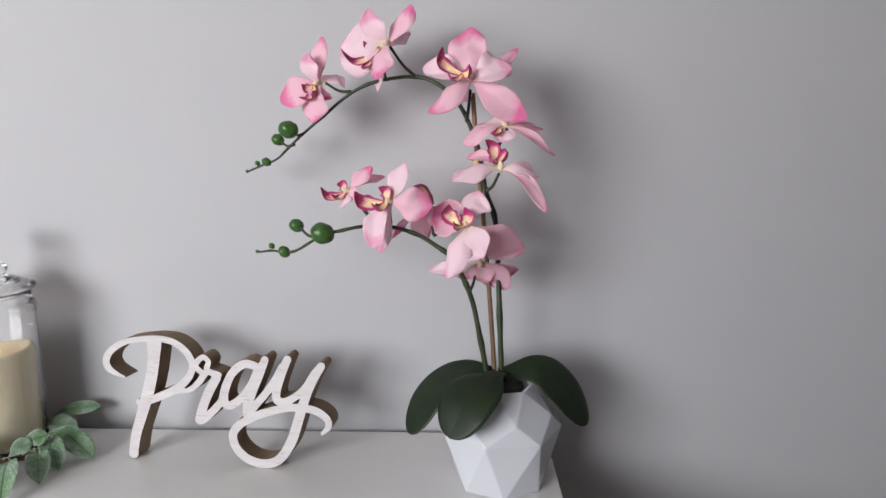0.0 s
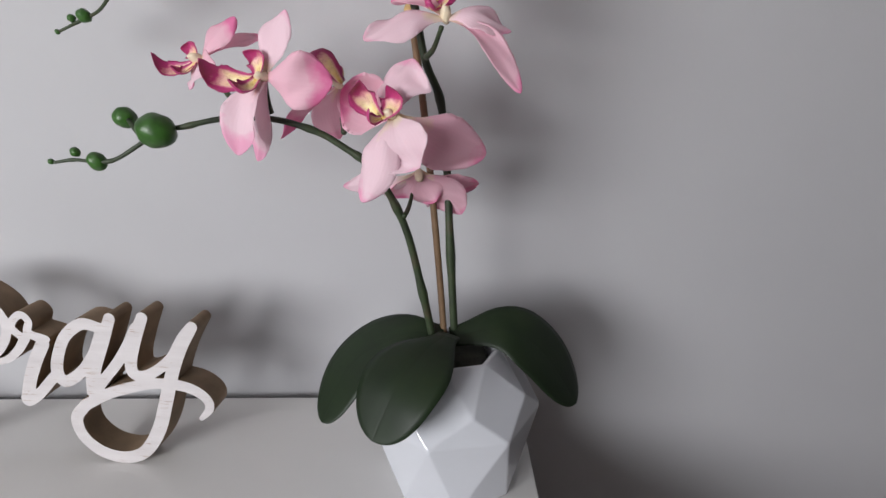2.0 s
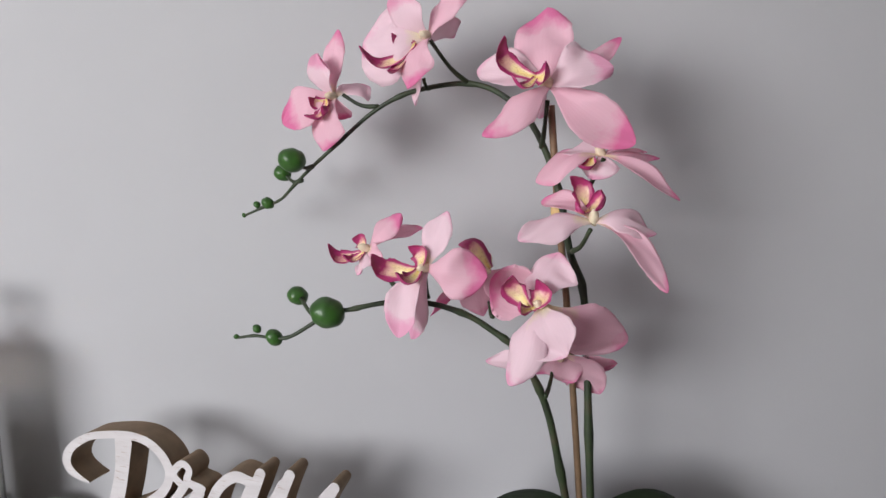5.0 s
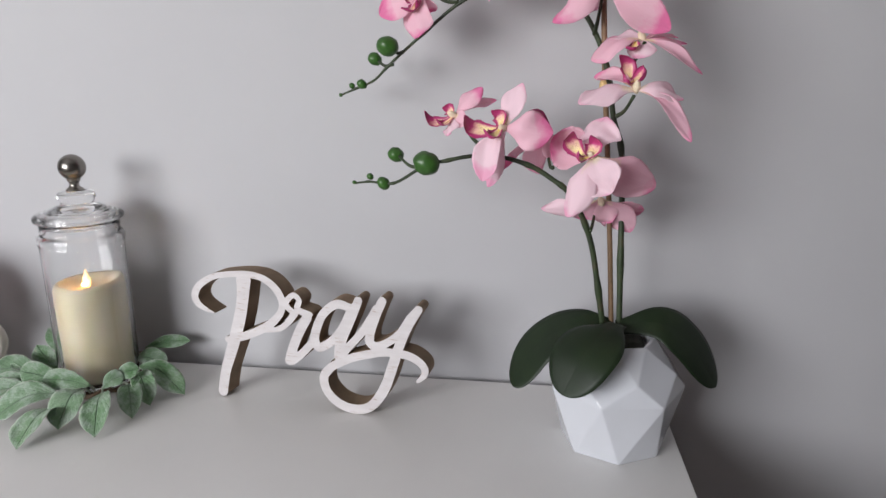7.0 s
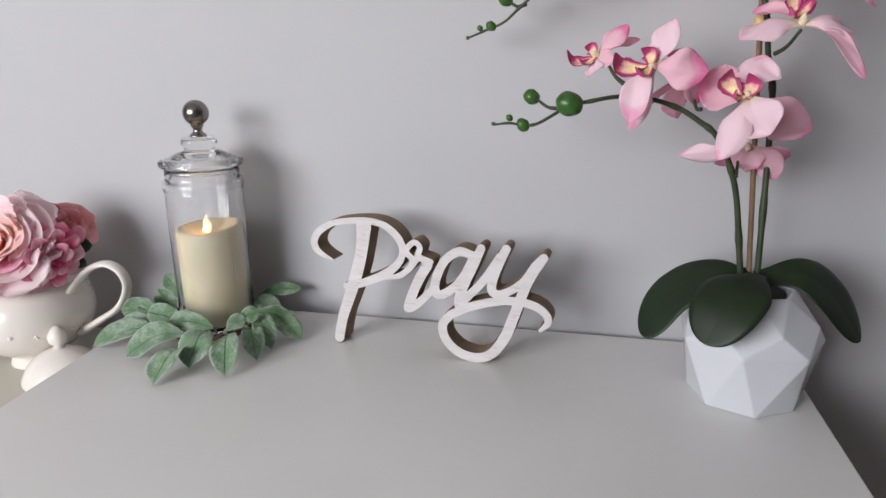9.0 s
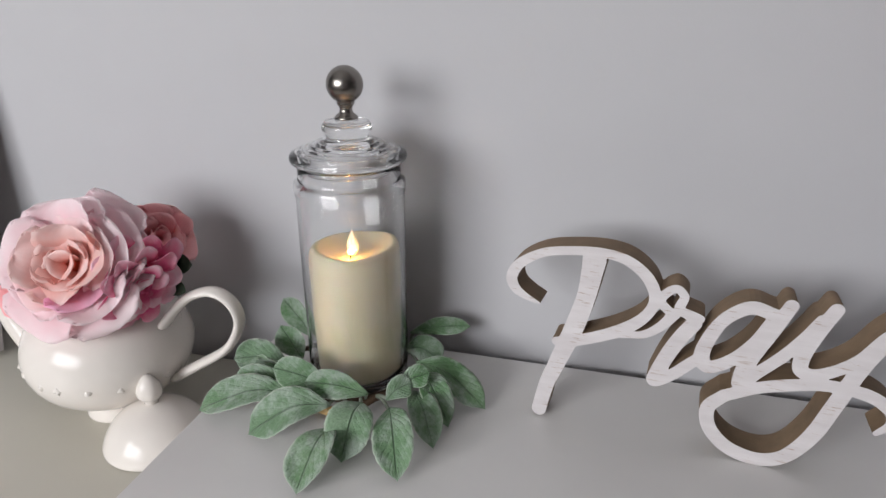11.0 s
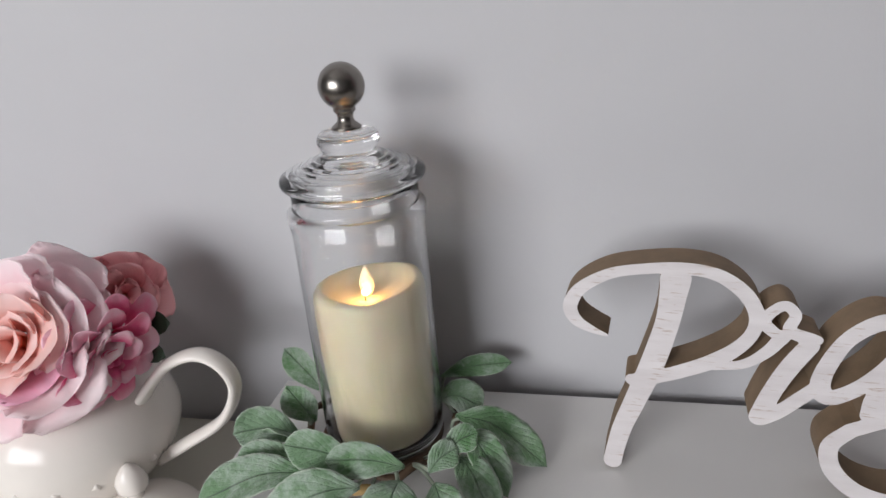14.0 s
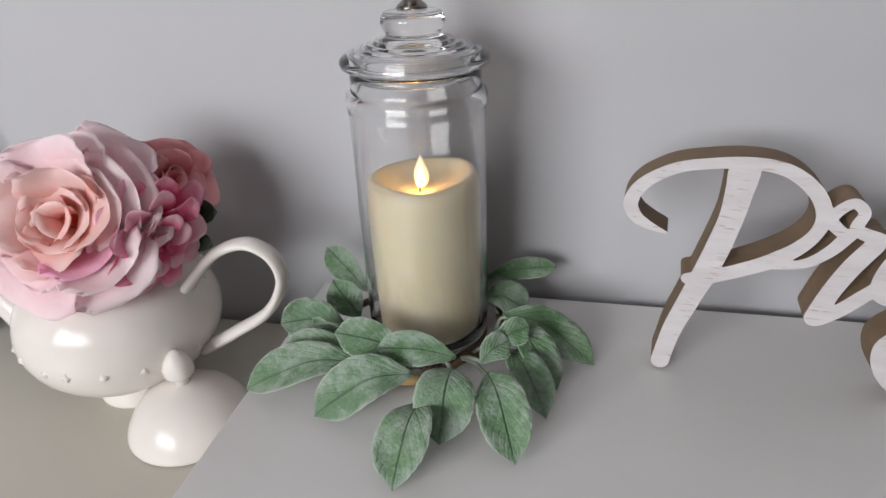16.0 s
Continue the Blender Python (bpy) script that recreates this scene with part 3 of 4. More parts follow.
def faceted_pot():
    """Seven-cornered rings turned against one another, joined by a lattice of flat kites and triangles."""
    rings = [(0.0590, 0.000, -88), (0.0785, 0.076, -107), (0.0685, 0.101, -78), (0.041, 0.131, -52)]
    bm = bmesh.new()
    n, rv = 7, []
    for r, z, turn in rings:
        rv.append([bm.verts.new((r * math.cos(radians(turn) + 2 * math.pi * i / n), r * math.sin(radians(turn) + 2 * math.pi * i / n), z)) for i in range(n)])
    foot, waist, shoulder, rim = rv
    for i in range(n):
        j = (i + 1) % n
        bm.faces.new((foot[i], waist[j], waist[i]))
        bm.faces.new((waist[i], waist[j], shoulder[i]))
        bm.faces.new((foot[i], foot[j], waist[j]))
        bm.faces.new((waist[j], shoulder[j], shoulder[i]))
        bm.faces.new((shoulder[i], shoulder[j], rim[i]))
        bm.faces.new((shoulder[j], rim[j], rim[i]))
    bm.faces.new(rv[0][::-1])
    top = rv[-1]
    inner = [bm.verts.new((v.co.x * 0.90, v.co.y * 0.90, v.co.z - 0.001)) for v in top]
    deep = [bm.verts.new((v.co.x * 0.92, v.co.y * 0.92, v.co.z - 0.03)) for v in top]
    for a, b in ((top, inner), (inner, deep)):
        for i in range(len(a)):
            j = (i + 1) % len(a)
            bm.faces.new((a[i], a[j], b[j], b[i]))
    bm.faces.new(deep)
    bmesh.ops.recalc_face_normals(bm, faces=bm.faces[:])
    bmesh.ops.bevel(bm, geom=[e for e in bm.edges if len(e.link_faces) == 2 and e.calc_face_angle() > 0.16], offset=0.0014, segments=2, affect="EDGES", profile=0.5)
    return bm


pot = part("pot", faceted_pot(), CERAMIC, orchid, "glossy white faceted ceramic pot", False)
# dark moss filling raised to the brim in place of the leaf's shadow
part("moss_shade", lathe_bm([(0.0, 0.134), (0.016, 0.133), (0.028, 0.129), (0.034, 0.112)], 24), SHADE_FILL, pot)
STAKE = [(0.208, 1.226, 0.934), (0.202, 1.232, 1.016), (0.192, 1.235, 1.131), (0.183, 1.225, 1.209), (0.176, 1.222, 1.292)]
STEM_TALL = [(0.217, 1.228, 0.933), (0.213, 1.230, 1.016), (0.209, 1.234, 1.103), (0.204, 1.230, 1.146), (0.193, 1.218, 1.176), (0.184, 1.216, 1.222), (0.171, 1.228, 1.259), (0.155, 1.245, 1.286), (0.131, 1.258, 1.306), (0.106, 1.265, 1.314), (0.074, 1.268, 1.312), (0.045, 1.270, 1.305), (0.017, 1.272, 1.290), (-0.014, 1.274, 1.265), (-0.041, 1.277, 1.243), (-0.061, 1.282, 1.226), (-0.079, 1.290, 1.211), (-0.102, 1.298, 1.202), (-0.122, 1.302, 1.194)]
STEM_LOW = [(0.199, 1.222, 0.935), (0.188, 1.215, 0.993), (0.178, 1.210, 1.040), (0.165, 1.205, 1.074), (0.149, 1.200, 1.100), (0.132, 1.200, 1.113), (0.112, 1.200, 1.125), (0.085, 1.198, 1.134), (0.059, 1.192, 1.137), (0.040, 1.186, 1.136), (0.020, 1.182, 1.132), (0.002, 1.181, 1.129), (-0.012, 1.178, 1.120), (-0.029, 1.175, 1.110), (-0.042, 1.174, 1.108), (-0.058, 1.173, 1.110), (-0.074, 1.172, 1.108)]
STALKS = [((0.024, 1.272, 1.296), (-0.008, 1.270, 1.307)), ((0.106, 1.265, 1.314), (0.076, 1.245, 1.348)), ((0.169, 1.228, 1.259), (0.173, 1.210, 1.295)), ((0.071, 1.268, 1.311), (0.067, 1.262, 1.319)), ((0.194, 1.200, 1.179), (0.205, 1.170, 1.200)), ((0.198, 1.200, 1.221), (0.216, 1.200, 1.251)), ((0.132, 1.200, 1.125), (0.128, 1.220, 1.132)), ((0.055, 1.190, 1.149), (0.035, 1.212, 1.174)), ((0.175, 1.205, 1.057), (0.182, 1.235, 1.071)), ((-0.053, 1.280, 1.230), (-0.074, 1.292, 1.234)), ((-0.041, 1.277, 1.243), (-0.050, 1.257, 1.249)), ((-0.006, 1.180, 1.125), (-0.034, 1.214, 1.132)), ((0.080, 1.195, 1.140), (0.079, 1.190, 1.162)), ((0.151, 1.200, 1.100), (0.170, 1.195, 1.126))]

stake = part("stake", tube_bm([local(p) for p in smooth_line([(p[0], p[1], p[2]) for p in STAKE], 6)], [0.0029] * 25, 10), CANE, orchid, "brown bamboo support cane")


def stem_bm(points, r0, r1):
    line = [local(p) for p in smooth_line(points, 8)]
    n = len(line)
    radii = []
    for i in range(n):
        u = i / (n - 1)
        node = 0.28 * math.exp(-(((u * 9.0) % 1.0 - 0.5) / 0.09) ** 2)
        radii.append((r0 + (r1 - r0) * u) * (1 + node))
    return tube_bm(line, radii, 10)


part("stem", stem_bm(STEM_TALL, 0.0034, 0.0012), STEM, orchid, "tall arching green stem")
part("stem", stem_bm(STEM_LOW, 0.0034, 0.0011), STEM, orchid, "shorter arching green stem")
part("tie", uv_ball_bm(0.0056, (1, 1, 1.5), 14, 10, 0.25), OCHRE, orchid, "tan raffia tie").location = local(smooth_line(STAKE, 2)[6])
for a, b in STALKS:
    a, b = Vector(a), Vector(b)
    m = (a + b) / 2 + Vector((0, 0, -0.004))
    part("stalk", tube_bm([local(p) for p in smooth_line([a, m, b], 4)], [0.0024, 0.0022, 0.0021, 0.002, 0.0018, 0.0017, 0.0016, 0.0016, 0.0018], 8), STEM, orchid)


def strap_leaf(name, points, width, seed, label, tilt):
    us = tip_steps(28)
    mid = along_line([local(p) for p in smooth_line(points, 10)], us)
    n = len(mid)
    normals = [Vector(tilt)] * n
    ups = []
    for i in range(n):
        way = (mid[min(i + 1, n - 1)] - mid[max(i - 1, 0)]).normalized()
        side = way.cross(Vector(tilt)).normalized()
        ups.append(side.cross(way))
    widths = [width * petal_width(u, 0.30, 0.55) for u in us]
    return part(name, blade_bm(mid, ups, widths, 0.0022, -0.10, 0.02, 10, seed, 0.0, 0.08, us), LEAF, orchid, label)


leafA = [(0.207, 1.222, 0.945), (0.171, 1.225, 0.943), (0.127, 1.223, 0.915), (0.100, 1.200, 0.870)]
leafB = [(0.212, 1.212, 0.949), (0.192, 1.180, 0.950), (0.169, 1.150, 0.933), (0.151, 1.135, 0.897)]
leafC = [(0.213, 1.222, 0.942), (0.261, 1.225, 0.948), (0.295, 1.223, 0.925), (0.325, 1.212, 0.880)]
strap_leaf("leaf", leafA, 0.030, 1, "broad dark green drooping leaf", (-0.55, -0.5, 0.75))
strap_leaf("leaf", leafB, 0.036, 2, "broad dark green drooping leaf", (-0.45, -0.75, 0.6))
strap_leaf("leaf", leafC, 0.031, 3, "broad dark green drooping leaf", (0.45, -0.55, 0.75))


def join_meshes(parts):
    """One bmesh out of several."""
    joined = bmesh.new()
    for bm in parts:
        me = bpy.data.meshes.new("lobe")
        bm.to_mesh(me)
        bm.free()
        joined.from_mesh(me)
        bpy.data.meshes.remove(me)
    return joined


def lip_bm(root, lobes, facing, inv, seed):
    """The lip of a bloom: a tongue with a hooked end and raised side lobes, in one mesh."""
    parts = []
    for k, (tip, width) in enumerate(lobes):
        a = local(tip) - root
        nm = (facing - a * (facing.dot(a) / a.length_squared))
        nm = nm.normalized() if nm.length > 0.2 else Vector((0, -1, 0.2)).normalized()
        side = a.normalized().cross(nm)
        turn = 1 if k % 2 else -1
        us = tip_steps(16)
        mid, ups, wid = [], [], []
        for u in us:
            hook = max(0.0, u - 0.66) / 0.34
            belly = -0.16 * math.sin(math.pi * u)
            p = root + a * (u - 0.10 * hook * hook) + nm * (a.length * (belly + 0.20 * hook * hook)) + side * (turn * a.length * (0.10 * math.sin(math.pi * u) - 0.16 * hook * hook))
            mid.append(inv @ p)
            ups.append(inv.to_3x3() @ (nm - a.normalized() * 0.8 * hook))
            wid.append(width * 0.5 * petal_width(u, 0.42, 0.55) * (1 - 0.35 * hook))
        parts.append(blade_bm(mid, ups, wid, 0.0013, 0.50, 0.10, 8, seed + k, 0.05, 0.0, us))
    return join_meshes(parts)


def orchid_flower(center, facing, petals, lip_root, lobes):
    """petals: tip, width, bulge, and 1 for the paler silk with light painted in; lobes of the lip: tip, width."""
    c = local(center)
    facing = Vector(facing).normalized()
    seed = int(abs(center[0] * 7919 + center[2] * 3571))
    rnd = random.Random(seed)
    core = uv_ball_bm(0.0042, (0.9, 0.9, 1.7), 16, 12, 0.2, seed)
    flower = part("flower", core, COLUMN, orchid, "pink silk orchid bloom with a magenta lip")
    seat = Matrix.Translation(c + facing * 0.004) @ facing.to_track_quat("Z", "Y").to_matrix().to_4x4()
    flower.matrix_basis = seat
    inv = seat.inverted()
    for k, (tip, width, bulge, pale) in enumerate(petals):
        a = local(tip) - c
        nm = facing - a * (facing.dot(a) / a.length_squared)
        nm = nm.normalized() if nm.length > 0.15 else Vector((0, -1, 0.2)).normalized()
        side = a.normalized().cross(nm)
        sway, twist = rnd.uniform(-0.07, 0.07), rnd.uniform(-0.35, 0.35)
        us = tip_steps(22)
        mid, ups, wid = [], [], []
        for u in us:
            lift = bulge * (math.sin(math.pi * u) + 0.25 * math.sin(2 * math.pi * u))
            mid.append(inv @ (c + a * u + nm * (a.length * lift) + side * (a.length * sway * math.sin(math.pi * u))))
            ups.append(inv.to_3x3() @ (nm + side * twist * u))
            wid.append(width * 0.5 * petal_width(u, 0.16, 0.54) * (1 - 0.42 * max(0.0, (u - 0.66) / 0.34) ** 1.5))
        cup = (0.34 if k % 2 else -0.26) * rnd.uniform(0.7, 1.2)
        part("petal", blade_bm(mid, ups, wid, 0.0008, cup, 0.21, 14, seed + k, 0.02, 0.06 * rnd.uniform(-1, 1), us), ORCHID_LIT if pale else ORCHID, flower)
    if lobes:
        part("lip", lip_bm(local(lip_root), lobes, facing, inv, seed), LIP, flower, "yellow lip edged in magenta")


orchid_flower((0.171, 1.178, 1.14), (-0.45, -0.8, 0.4), [((0.184, 1.2, 1.178), 0.046, 0.10, 1), ((0.129, 1.212, 1.15), 0.046, -0.16, 0), ((0.147, 1.166, 1.080), 0.032, 0.10, 1), ((0.189, 1.16, 1.106), 0.047, 0.14, 1), ((0.239, 1.205, 1.106), 0.044, 0.10, 0)],
              (0.163, 1.172, 1.139), [((0.144, 1.172, 1.166), 0.020), ((0.173, 1.176, 1.161), 0.021), ((0.152, 1.16, 1.144), 0.010)])  # front bloom of the low stem
orchid_flower((0.082, 1.182, 1.167), (-0.5, -0.85, 0.15), [((0.098, 1.186, 1.211), 0.028, 0.06, 1), ((0.093, 1.215, 1.192), 0.024, 0.06, 1), ((0.13, 1.17, 1.164), 0.040, 0.16, 0), ((0.061, 1.168, 1.114), 0.030, 0.10, 1), ((0.064, 1.205, 1.102), 0.022, 0.08, 1)],
              (0.077, 1.176, 1.166), [((0.036, 1.172, 1.174), 0.019), ((0.072, 1.184, 1.186), 0.017), ((0.062, 1.158, 1.161), 0.016)])  # side bloom
orchid_flower((0.028, 1.212, 1.176), (-0.6, -0.6, 0.35), [((0.056, 1.212, 1.206), 0.024, 0.08, 0), ((0.07, 1.232, 1.192), 0.016, 0.05, 0), ((0.02, 1.202, 1.156), 0.030, 0.10, 1), ((0.043, 1.195, 1.17), 0.020, 0.10, 0)],
              (0.025, 1.208, 1.175), [((-0.007, 1.202, 1.174), 0.013), ((0.016, 1.214, 1.187), 0.015), ((0.009, 1.2, 1.168), 0.012)])  # far side bloom
orchid_flower((0.125, 1.238, 1.155), (-0.6, 0.4, 0.6), [((0.074, 1.245, 1.112), 0.024, 0.10, 0), ((0.12, 1.262, 1.109), 0.034, 0.10, 0), ((0.142, 1.265, 1.128), 0.030, 0.10, 0)],
              (0.127, 1.236, 1.157), [((0.101, 1.236, 1.183), 0.017), ((0.124, 1.245, 1.172), 0.006)])  # back bloom
orchid_flower((0.187, 1.232, 1.087), (0.1, -0.85, -0.5), [((0.222, 1.235, 1.050), 0.034, 0.10, 0), ((0.237, 1.252, 1.072), 0.034, 0.10, 0), ((0.123, 1.245, 1.072), 0.026, 0.08, 1), ((0.176, 1.255, 1.059), 0.038, 0.10, 0), ((0.2, 1.225, 1.063), 0.034, 0.08, 0)],
              None, [])  # low back bloom
orchid_flower((0.208, 1.178, 1.205), (-0.05, -0.5, 0.85), [((0.153, 1.165, 1.192), 0.037, 0.10, 1), ((0.17, 1.205, 1.218), 0.022, 0.14, 0), ((0.252, 1.172, 1.197), 0.034, 0.16, 1), ((0.257, 1.148, 1.159), 0.019, 0.12, 0)],
              (0.201, 1.18, 1.211), [((0.218, 1.172, 1.224), 0.022), ((0.194, 1.192, 1.239), 0.017), ((0.193, 1.17, 1.218), 0.010)])  # middle bloom
orchid_flower((0.215, 1.208, 1.253), (-0.3, -0.35, 0.85), [((0.165, 1.198, 1.233), 0.030, 0.14, 0), ((0.182, 1.225, 1.254), 0.026, 0.10, 1), ((0.261, 1.225, 1.25), 0.014, 0.08, 0), ((0.27, 1.186, 1.22), 0.018, 0.12, 0), ((0.208, 1.195, 1.235), 0.030, 0.12, 1), ((0.249, 1.21, 1.255), 0.020, 0.08, 0)],
              (0.207, 1.202, 1.251), [((0.198, 1.188, 1.242), 0.015)])  # upper side bloom
orchid_flower((0.175, 1.205, 1.306), (-0.35, -0.8, 0.4), [((0.172, 1.232, 1.368), 0.048, 0.12, 0), ((0.22, 1.192, 1.317), 0.047, 0.20, 1), ((0.125, 1.182, 1.268), 0.030, 0.12, 0), ((0.237, 1.19, 1.261), 0.035, 0.12, 0), ((0.23, 1.24, 1.345), 0.018, 0.06, 0), ((0.117, 1.228, 1.321), 0.034, 0.10, 1), ((0.166, 1.235, 1.283), 0.022, 0.10, 1)],
              (0.164, 1.196, 1.311), [((0.132, 1.188, 1.337), 0.015), ((0.175, 1.178, 1.317), 0.018), ((0.147, 1.178, 1.305), 0.010)])  # top bloom
orchid_flower((0.075, 1.243, 1.351), (-0.55, -0.8, 0.1), [((0.014, 1.262, 1.35), 0.071, 0.16, 1), ((0.053, 1.23, 1.389), 0.034, 0.10, 1), ((0.103, 1.24, 1.395), 0.034, 0.06, 0), ((0.093, 1.272, 1.354), 0.041, 0.10, 1), ((0.061, 1.222, 1.307), 0.039, 0.10, 0), ((0.057, 1.275, 1.297), 0.023, 0.08, 1)],
              (0.065, 1.238, 1.345), [((0.019, 1.226, 1.329), 0.011), ((0.042, 1.222, 1.315), 0.010), ((0.043, 1.24, 1.35), 0.010)])  # arching bloom
orchid_flower((-0.015, 1.268, 1.306), (-0.5, -0.85, 0.0), [((-0.01, 1.268, 1.363), 0.023, 0.06, 0), ((-0.024, 1.252, 1.341), 0.030, 0.10, 1), ((0.008, 1.298, 1.317), 0.039, 0.10, 1), ((-0.065, 1.268, 1.283), 0.039, 0.12, 0), ((-0.023, 1.256, 1.257), 0.043, 0.12, 0), ((-0.007, 1.282, 1.287), 0.025, 0.08, 0)],
              (-0.02, 1.262, 1.302), [((-0.032, 1.246, 1.282), 0.014), ((-0.017, 1.244, 1.29), 0.012), ((-0.037, 1.256, 1.301), 0.012)])  # end bloom
BUDS = [((-0.055, 1.262, 1.249), 0.0115), ((-0.078, 1.295, 1.236), 0.0078), ((-0.094, 1.294, 1.207), 0.0058), ((-0.108, 1.300, 1.205), 0.0035), ((-0.123, 1.302, 1.194), 0.0022), ((0.002, 1.177, 1.130), 0.0128), ((-0.039, 1.220, 1.133), 0.0084), ((-0.044, 1.177, 1.108), 0.0066), ((-0.058, 1.176, 1.115), 0.0035), ((-0.074, 1.172, 1.109), 0.0022)]

for i, (p, r) in enumerate(BUDS):
    bud = part("bud", uv_ball_bm(r, (1.12, 1, 0.95), 20, 14, 0.10, i), BUD, orchid, "round waxy green bud")
    bud.location = local(p)
    bud.rotation_euler = (0, radians(18 + 9 * i % 40), 0.3)

# ---- sage wreath round the jar ----
wreath = thing("sage_wreath", (-0.4815, 1.282, TOP_Z), "ring of artificial flocked sage leaves round the jar", "wreath")
WB = wreath.location.copy()
riser = tagged(part("jar_coaster", lathe_bm([(0.0, 0.0), (0.052, 0.0), (0.0535, 0.0008), (0.0535, 0.0022), (0.052, 0.003), (0.0, 0.003)], 48), WOOD_RISER), "round dark stained wooden coaster under the glass jar", "coaster")
riser.location = WB + Vector((0, 0, 0.0005))


def ring_point(a, r, z):
    return Vector((r * math.cos(a), r * math.sin(a), z))


loop = [ring_point(2 * math.pi * i / 40, 0.067 + 0.003 * math.sin(5 * i), 0.010 + 0.003 * math.sin(1.7 * i)) for i in range(41)]
part("twig_ring", tube_bm(loop, [0.0035] * 41, 8), WOOD_RISER, wreath, "brown twig ring")
part("ring_join", tube_bm([Vector((-0.012, -0.075, 0.006)), Vector((0.0, -0.078, 0.007)), Vector((0.012, -0.075, 0.006))], [0.004, 0.0045, 0.004], 10), OCHRE, wreath, "ochre join of the ring")


def sage_leaf(root, tip, width, facing=None, seed=0, arch=0.012):
    r, t = Vector(root) - WB, Vector(tip) - WB
    mid = [r, r.lerp(t, 0.4) + Vector((0, 0, arch)), r.lerp(t, 0.8) + Vector((0, 0, arch * 0.5)), t]
    us = tip_steps(34)
    line = along_line(smooth_line(mid, 8), us)
    n = len(line)
    base = Vector(facing or (0.10, -0.35, 0.93)).normalized()
    widths = [width * 0.5 * leaf_width(u) for u in us]
    leaf = part("leaf", blade_bm(line, [base] * n, widths, 0.0013, 0.12, 0.13, 10, seed, 0.022, 0.16, us), SAGE, wreath)
    hub = Vector((r.x, r.y, 0)).normalized() * 0.064 + Vector((0, 0, 0.012))
    if (hub - r).length > 0.006:
        part("leaf_stalk", tube_bm(smooth_line([hub, (hub + r) / 2 + Vector((0, 0, 0.003)), r + (t - r) * 0.06], 3), [0.0016] * 7, 6), SAGE_STEM, wreath)
    return leaf


sage_leaf((-0.457, 1.164, 0.822), (-0.462, 1.100, 0.803), 0.043, (-0.15, -0.6, 0.8), 1)
sage_leaf((-0.439, 1.189, 0.834), (-0.440, 1.141, 0.806), 0.047, (0.05, -0.75, 0.66), 2)
sage_leaf((-0.414, 1.194, 0.830), (-0.387, 1.133, 0.805), 0.039, (0.1, -0.7, 0.7), 3)
sage_leaf((-0.405, 1.235, 0.822), (-0.370, 1.181, 0.804), 0.032, (0.3, -0.5, 0.8), 4)
sage_leaf((-0.403, 1.252, 0.830), (-0.364, 1.211, 0.806), 0.032, (0.3, -0.55, 0.8), 5)
sage_leaf((-0.413, 1.273, 0.830), (-0.337, 1.249, 0.804), 0.036, (0.15, -0.45, 0.88), 6)
sage_leaf((-0.421, 1.204, 0.830), (-0.402, 1.222, 0.840), 0.024, (0.1, -0.85, 0.5), 7, 0.004)
sage_leaf((-0.412, 1.220, 0.834), (-0.388, 1.234, 0.846), 0.024, (0.1, -0.85, 0.5), 8, 0.004)
sage_leaf((-0.468, 1.184, 0.830), (-0.536, 1.154, 0.806), 0.042, (-0.1, -0.65, 0.75), 9)
sage_leaf((-0.440, 1.207, 0.831), (-0.498, 1.195, 0.842), 0.030, (0.0, -0.85, 0.5), 10, 0.004)
sage_leaf((-0.478, 1.205, 0.832), (-0.532, 1.200, 0.849), 0.034, (0.0, -0.85, 0.5), 11, 0.004)
sage_leaf((-0.525, 1.218, 0.816), (-0.580, 1.205, 0.824), 0.032, (-0.1, -0.8, 0.6), 12, 0.005)
sage_leaf((-0.513, 1.202, 0.822), (-0.602, 1.176, 0.804), 0.038, (-0.1, -0.55, 0.83), 13)
sage_leaf((-0.540, 1.243, 0.822), (-0.590, 1.225, 0.834), 0.038, (-0.1, -0.75, 0.6), 14, 0.008)
sage_leaf((-0.543, 1.308, 0.820), (-0.584, 1.322, 0.856), 0.032, (-0.1, -0.9, 0.3), 15, 0.002)
sage_leaf((-0.539, 1.272, 0.815), (-0.557, 1.265, 0.856), 0.032, (0.4, -0.9, 0.1), 16, 0.0)
sage_leaf((-0.436, 1.325, 0.832), (-0.372, 1.338, 0.842), 0.022, (0.1, -0.8, 0.6), 17, 0.004)
sage_leaf((-0.432, 1.296, 0.828), (-0.396, 1.308, 0.812), 0.034, (0.1, -0.6, 0.8), 18, 0.008)
sage_leaf((-0.530, 1.236, 0.822), (-0.556, 1.214, 0.850), 0.026, (-0.6, -0.7, 0.3), 19, 0.004)
sage_leaf((-0.500, 1.342, 0.815), (-0.530, 1.347, 0.842), 0.028, (0.0, -0.9, 0.4), 20, 0.004)

# ---- teapot ----
teapot = thing("teapot", (-0.755, 1.243, LOW_Z), "cream glazed teapot used as a vase, lid off", "teapot")
TB = teapot.location.copy()
pot_profile = [(0.0, 0.004), (0.030, 0.003), (0.034, 0.0), (0.037, 0.0), (0.037, 0.004), (0.034, 0.013), (0.036, 0.018), (0.052, 0.027), (0.071, 0.042), (0.082, 0.059), (0.0865, 0.076), (0.085, 0.092), (0.078, 0.110),
               (0.066, 0.124), (0.054, 0.133), (0.050, 0.137), (0.053, 0.142), (0.052, 0.145), (0.048, 0.144), (0.046, 0.138), (0.050, 0.130), (0.070, 0.100), (0.075, 0.070), (0.060, 0.035), (0.0, 0.022)]
body = part("pot_body", lathe_bm([tuple(v)[:2] for v in smooth_line([(r, z, 0) for r, z in pot_profile], 2)], 64), CREAMWARE, teapot, "round glazed belly with a footed base")
